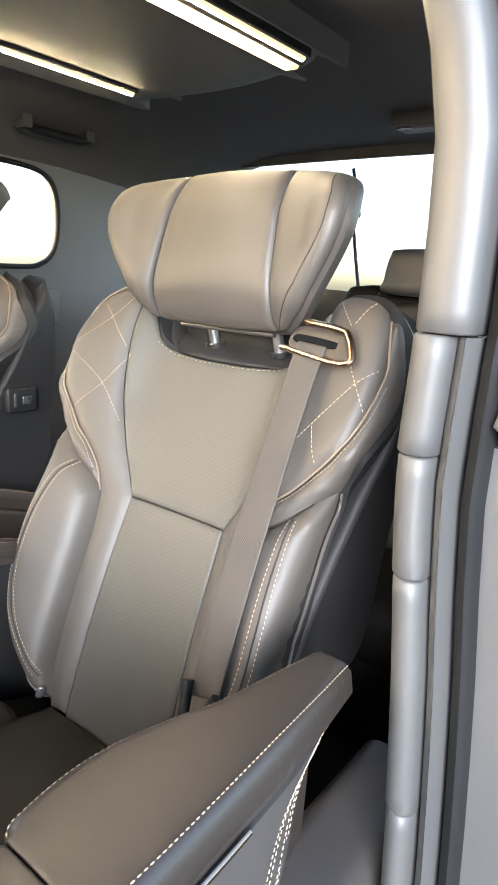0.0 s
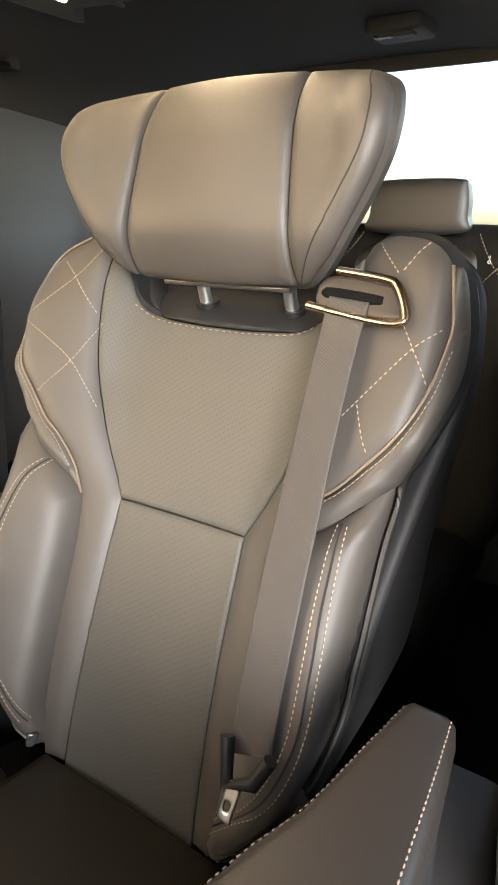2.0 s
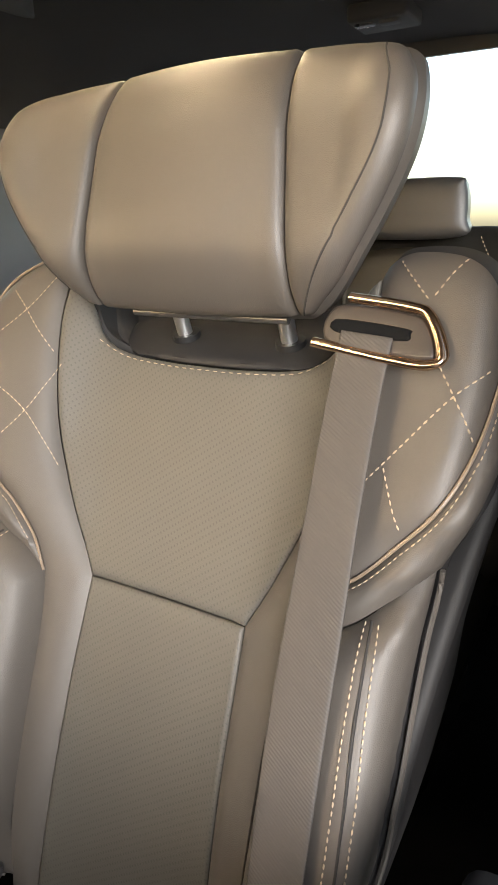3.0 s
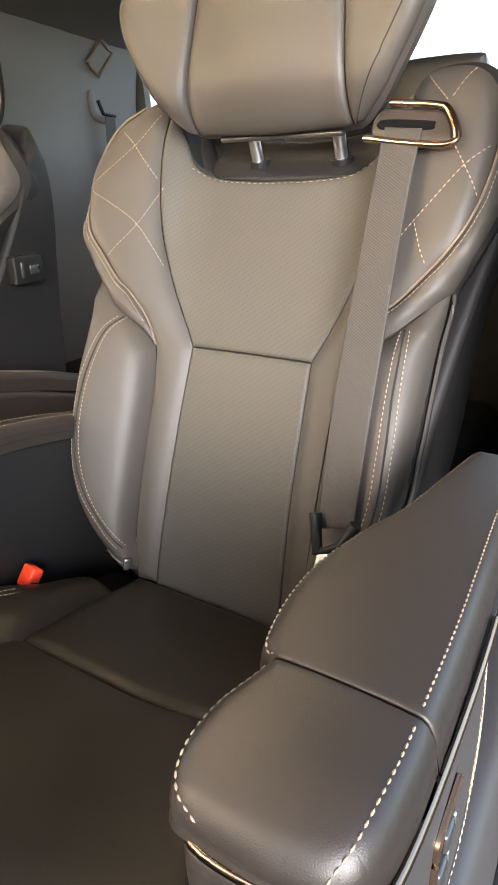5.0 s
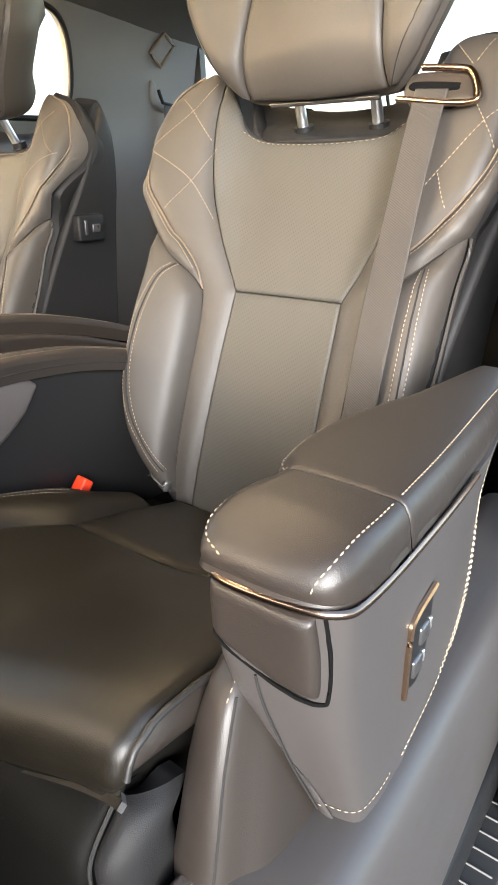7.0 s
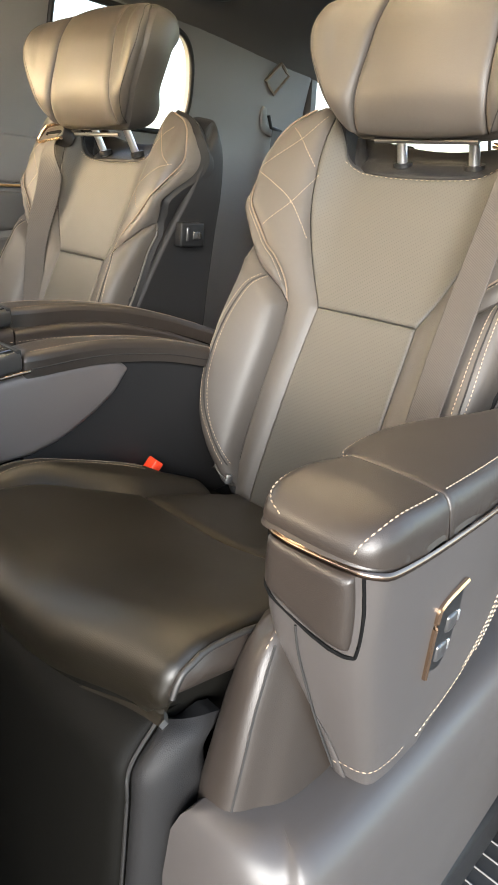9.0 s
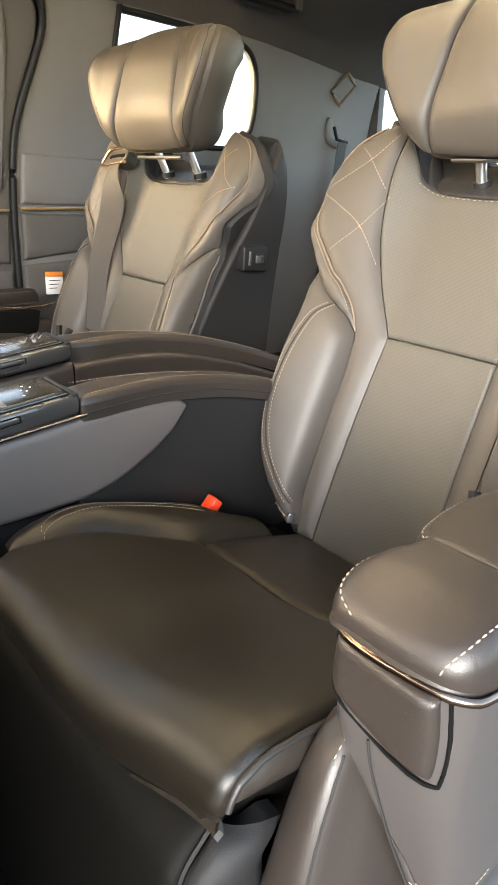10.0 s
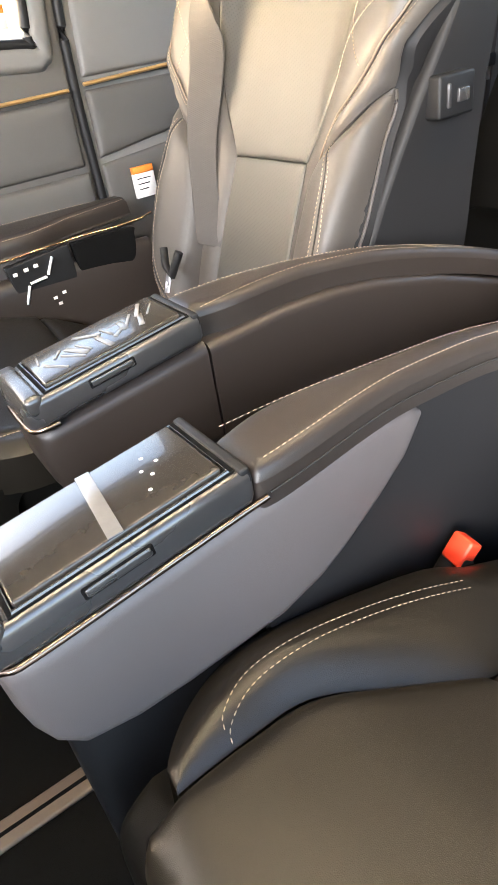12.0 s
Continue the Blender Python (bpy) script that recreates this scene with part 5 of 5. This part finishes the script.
# third row; the shade behind the lounge seats is put into its near-black colour
def third_row(cx, label):
    ob = thing("third_row_seat", (cx, 0.9, FLOOR), label, "seat", "third row seats")

    def back(u, z):
        return np.stack([cx + u, 0.80 + 0.32 * (z - 0.7) - 0.02 * smoothstep(0.12, 0.2, np.abs(u)), z], 1)

    f = (0, -1, 0.2)
    rest = part("backrest", padded([(-0.24, 0.45), (0.24, 0.45), (0.245, 0.8), (0.225, 1.03), (0.18, 1.07), (0.0, 1.072), (-0.18, 1.07), (-0.225, 1.03), (-0.245, 0.8)], back, f, 0.02, 0.05, 0.0, 0.10, 0.03, cap=True), SHADED_LEATHER, ob)
    part("centre_panel", padded([(-0.12, 0.5), (0.12, 0.5), (0.14, 0.9), (0.12, 1.02), (-0.12, 1.02), (-0.14, 0.9)], back, f, 0.028, 0.03, -0.01, 0.0, 0.03), SEAT_CLOTH, rest)
    for s in (1, -1):
        bm = dashes(on(back, [(s * 0.13, 1.05), (s * 0.18, 0.98), (s * 0.23, 0.92)], f, 0.021), f)
        dashes(on(back, [(s * 0.22, 1.02), (s * 0.18, 0.98), (s * 0.14, 0.93)], f, 0.021), f, bm=bm)
        part("stitching", bm, THREAD, rest)

    def head(u, z):
        return np.stack([cx + u, 0.86 + 0.15 * (z - 1.08), z], 1)

    part("headrest", padded([(-0.095, 1.055), (0.095, 1.055), (0.105, 1.09), (0.098, 1.145), (0.075, 1.160), (-0.075, 1.160), (-0.098, 1.145), (-0.105, 1.09)], head, (0, -1, 0), 0.014, 0.03, 0, 0.07, 0.015, cap=True, push=(0, 1, 0), taper=0.9), LEATHER_DARK, ob, "black leather headrest")
    mark = on(back, [(0.163, 0.995), (0.166, 0.998), (0.169, 0.995), (0.166, 0.992)], f, 0.0225, True)
    part("ring_mark", tube(mark, 0.0006, 6, True), PAPER, rest, "small white printed ring")
    part("bar_mark", tube(on(back, [(0.166, 1.001), (0.166, 1.007)], f, 0.0225), 0.0006, 6), PAPER, rest, "small white printed bar")
    part("cushion", rounded_box((cx - 0.24, 0.42, 0.34), (cx + 0.24, 0.85, 0.48), 0.04, 4), SHADED_LEATHER, ob)
    part("pedestal", rounded_box((cx - 0.2, 0.5, FLOOR), (cx + 0.2, 0.82, 0.36), 0.02), BLACK, ob)
    return ob


third_row(0.365, "third row leather seat behind the lounge seat, coloured dark for shade")
third_row(-0.30, "third row leather seat by the far side, coloured dark for shade")

# fittings of the far rear pillar
bx = FAR + 0.035
anchor = thing("belt_anchor", (bx, 1.03, 1.15), "grey belt outlet with hanging webbing on the rear pillar", "seat belt")
part("bezel", padded([(0.972, 1.19), (0.995, 1.185), (1.01, 1.14), (1.07, 1.135), (1.075, 1.11), (1.045, 1.10), (0.99, 1.115), (0.972, 1.15)], lambda u, v: far_wall(u, v) + np.array((0.008, 0, 0)), (1, 0, 0), 0.006, 0.01, 0, 0.012, 0.015), TRIM_LIGHT, anchor, "pale grey bezel")
part("slot", tube([(bx + 0.004, 0.99, 1.165), (bx + 0.006, 1.005, 1.128), (bx + 0.004, 1.06, 1.122)], 0.006, 8), BLACK, anchor)
part("webbing", loft([[(bx + 0.010 + dx, y + dy, z) for dx, dy in ((0, -0.022), (0.0016, -0.022), (0.0016, 0.022), (0, 0.022))] for y, z in ((1.03, 1.12), (1.01, 0.9), (0.97, 0.6), (0.95, 0.45))]), WEBBING, anchor, "dark grey belt webbing")
part("tongue", rounded_box((bx + 0.008, 0.958, 0.735), (bx + 0.020, 1.012, 0.765), 0.005), BLACK, anchor, "black belt tongue")
part("tongue_blade", rounded_box((bx + 0.011, 0.972, 0.705), (bx + 0.015, 0.996, 0.738), 0.001), CHROME, anchor, "bright metal blade")
lamp = thing("pillar_lamp", (bx, 1.02, 1.285), "diamond-shaped pillar fitting in a tan frame", "fitting")
dm = [(1.018, 1.330, "c"), (1.070, 1.300, "c"), (1.015, 1.236, "c"), (0.963, 1.268, "c")]
part("lens", padded(dm, lambda u, v: far_wall(u, v) + np.array((0.006, 0, 0)), (1, 0, 0), 0.004, 0.01, 0, 0.012, 0.02, n=2), TRIM_LIGHT, lamp)
part("bezel", tube(on(far_wall, dm, (1, 0, 0), 0.010, True, n=3), 0.006, 6, True), PIPING, lamp, "tan frame")
grip = thing("grab_handle", (-0.62, 0.53, 1.44), "dark folding grab handle under the roof", "handle")
part("bar", loft([[(-0.600 + a, y, z + b) for a, b in rounded_rect(0, 0, 0.042, h, h * 0.45)] for y, z, h in ((0.418, 1.420, 0.010), (0.425, 1.416, 0.020), (0.46, 1.411, 0.024), (0.60, 1.411, 0.024), (0.635, 1.416, 0.020), (0.642, 1.420, 0.010))]), BLACK, grip)
for y in (0.43, 0.63):
    part("mount", rounded_box((-0.625, y - 0.014, 1.410), (-0.575, y + 0.014, 1.46), 0.005), TRIM_DARK, grip)
wiper = thing("rear_wiper", (-0.07, 1.262, 1.1), "black wiper arm outside the rear window", "wiper")
part("arm", tube([(-0.03, 1.262, 1.06), (-0.05, 1.262, 1.15), (-0.075, 1.258, 1.285), (-0.066, 1.255, 1.343), (-0.082, 1.25, 1.42)], 0.006, 8), BLACK, wiper)
part("joint", rounded_box((-0.092, 1.25, 1.275), (-0.05, 1.272, 1.298), 0.006), BLACK, wiper)
vent = thing("roof_vent", (0.25, 0.96, 1.45), "small grey roof outlet near the rear window", "vent")
part("frame", rounded_box((0.20, 0.91, 1.447), (0.32, 1.01, 1.48), 0.008), TRIM_DARK, vent)
part("slat", rounded_box((0.21, 0.925, 1.443), (0.25, 0.945, 1.45), 0.002), SATIN, vent)
part("slat", rounded_box((0.26, 0.925, 1.441), (0.30, 0.950, 1.45), 0.003), TRIM_LIGHT, vent)

# near door pillar, built of stacked trim pieces
pillar = thing("door_pillar", (0.83, -0.1, FLOOR), "pale grey door pillar trim in stacked pieces", "pillar", kind="structure")


PILLAR_Z = [0.10, 0.49, 0.58, 0.72, 0.82, 0.93, 1.03, 1.16, 1.22, 1.28, 1.46]
PILLAR_IN = [0.830, 0.816, 0.810, 0.798, 0.787, 0.779, 0.781, 0.779, 0.771, 0.753, 0.69]


def column(z, g, d0, d1, y0, depth):
    """Section of the pillar between two distances from its inner edge: flat behind, bowed towards the front."""
    x = float(curve(z, PILLAR_Z, PILLAR_IN))
    a, b = x + d0 - g, x + d1 + g
    pts = [(a, y0 + depth), (a, y0 + 0.018), (a + 0.004, y0 + 0.005), (a + 0.012, y0 - g), ((a + b) / 2 + 0.003, y0 - 0.002 - g), (b - 0.006, y0 + 0.001 - g), (b, y0 + 0.008), (b, y0 + depth)]
    return [(px, py, z) for px, py in pts]


cuts = [0.10, 0.582, 0.819, 0.931, 1.034, 1.46]
for k, (a, b) in enumerate(zip(cuts, cuts[1:])):
    g = (0.0, 0.001, 0.002, 0.004, 0.003)[k]
    zs = [a + 0.0006, a + 0.0025, *np.linspace(a + 0.02, b - 0.02, 7), b - 0.0025, b - 0.0006]
    part("trim_piece", loft([column(z, g - 0.002 * (i in (0, len(zs) - 1)), 0.0, 0.030 if k < 4 else 0.046, -0.104, 0.05) for i, z in enumerate(zs)]), PAINT, pillar)
part("flange", loft([column(z, 0.0, 0.0315, 0.050, -0.096, 0.04) for z in np.linspace(0.10, 1.033, 16)]), PAINT, pillar, "narrow silver flange")
part("seal", loft([column(z, 0.0, 0.0515, 0.073, -0.088, 0.04) for z in np.linspace(0.10, 1.45, 18)]), BLACK, pillar, "black rubber seal")
part("jamb", loft([[(float(curve(z, PILLAR_Z, PILLAR_IN)) + dx, y, z) for dx, y in ((0.072, -0.074), (0.14, -0.074), (0.14, -0.06), (0.072, -0.06))] for z in np.linspace(0.10, 0.945, 12)]), PAINT, pillar, "silver painted door jamb")
part("latch_pocket", rounded_box((0.856, -0.078, 0.947), (0.925, -0.055, 1.04), 0.006), BLACK, pillar, "black recess of the door latch")
part("striker", tube([(0.915, -0.084, 1.015), (0.868, -0.086, 1.015), (0.858, -0.086, 1.004), (0.858, -0.086, 0.966), (0.870, -0.086, 0.956), (0.915, -0.084, 0.956)], 0.0055, 8), CHROME, pillar, "bright metal door striker")
part("hinge_bolt", tube([(0.905, -0.074, 0.86), (0.905, -0.084, 0.86)], 0.016, 14), SATIN, pillar, "round grommet on the jamb")
body_side = part("body_side", padded([(-0.06, FLOOR, "c"), (1.3, FLOOR, "c"), (1.3, 1.03, "c"), (-0.06, 1.03, "c")], lambda u, v: near_wall(u, v) + np.array((0.06, 0, 0)), (1, 0, 0), 0.0, 0.02, 0, 0.02, 0.1), PAINT, None, "silver painted body side behind the doorway", kind="structure")
tagged(body_side, category="wall")

# pale strip along the floor between the seats
strip = part("floor_rail", rounded_box((-0.086, -1.3, FLOOR + 0.001), (-0.046, -0.45, FLOOR + 0.010), 0.004), PIPING, None, "pale strip along the floor between the seats")
tagged(strip, category="floor rail")
part("groove", rounded_box((-0.069, -1.29, FLOOR + 0.006), (-0.063, -0.46, FLOOR + 0.0106), 0.0004, 1), VOID, strip, "dark groove")

# ribbed mat by the doorway
mat = thing("floor_mat", (0.83, -0.1, FLOOR), "black rubber floor mat with pale ribs", "mat")
part("sheet", rounded_box((0.70, -0.62, FLOOR + 0.001), (0.858, 0.20, FLOOR + 0.012), 0.004), RUBBER, mat)
for k in range(26):
    y = -0.50 + 0.026 * k
    part("rib", rounded_box((0.715, y, FLOOR + 0.010), (0.850, y + 0.0028, FLOOR + 0.014), 0.001, 1), RIB, mat)

# ---- outside ----
def parked_car(x, y, label):
    ob = thing("parked_car", (x, y, -0.35), label, "car")
    prof = [(-2.2, 0.0), (-2.25, 0.55), (-1.3, 0.75), (-0.75, 1.35), (0.9, 1.42), (1.9, 1.3), (2.2, 0.7), (2.2, 0.0)]
    pts = loop_points([(a, b) for a, b in prof], n=4)
    part("body", loft([[(x + dx, y + a * k, -0.12 + b * (0.97 if k < 1 else 1)) for a, b in pts] for dx, k in ((-0.85, 0.97), (-0.8, 1), (0.8, 1), (0.85, 0.97))]), GREEN, ob, "grey green painted body")
    for a in (-1.35, 1.35):
        part("wheel", tube([(x + 0.70, y + a, -0.03), (x + 0.88, y + a, -0.03)], 0.32, 24), BLACK, ob)
    part("side_window", rounded_box((x + 0.83, y - 0.7, 0.66), (x + 0.862, y + 0.5, 1.1), 0.01), GLOSS, ob)
    return ob


parked_car(-3.9, -1.7, "grey green parked car outside the far window")

sticker = thing("window_sticker", (FAR - 0.01, -0.22, 0.985), "small orange and white sticker on the far window", "sticker")
sg = far_wall(np.array([0.0]), np.array([0.985]))[0][0] - 0.012
part("sheet", rounded_box((sg - 0.001, -0.250, 0.968), (sg, -0.205, 0.990), 0.0002, 1), PAPER, sticker)
part("heading", rounded_box((sg - 0.001, -0.250, 0.991), (sg + 0.0003, -0.205, 1.003), 0.0002, 1), ORANGE, sticker, "orange printed strip")
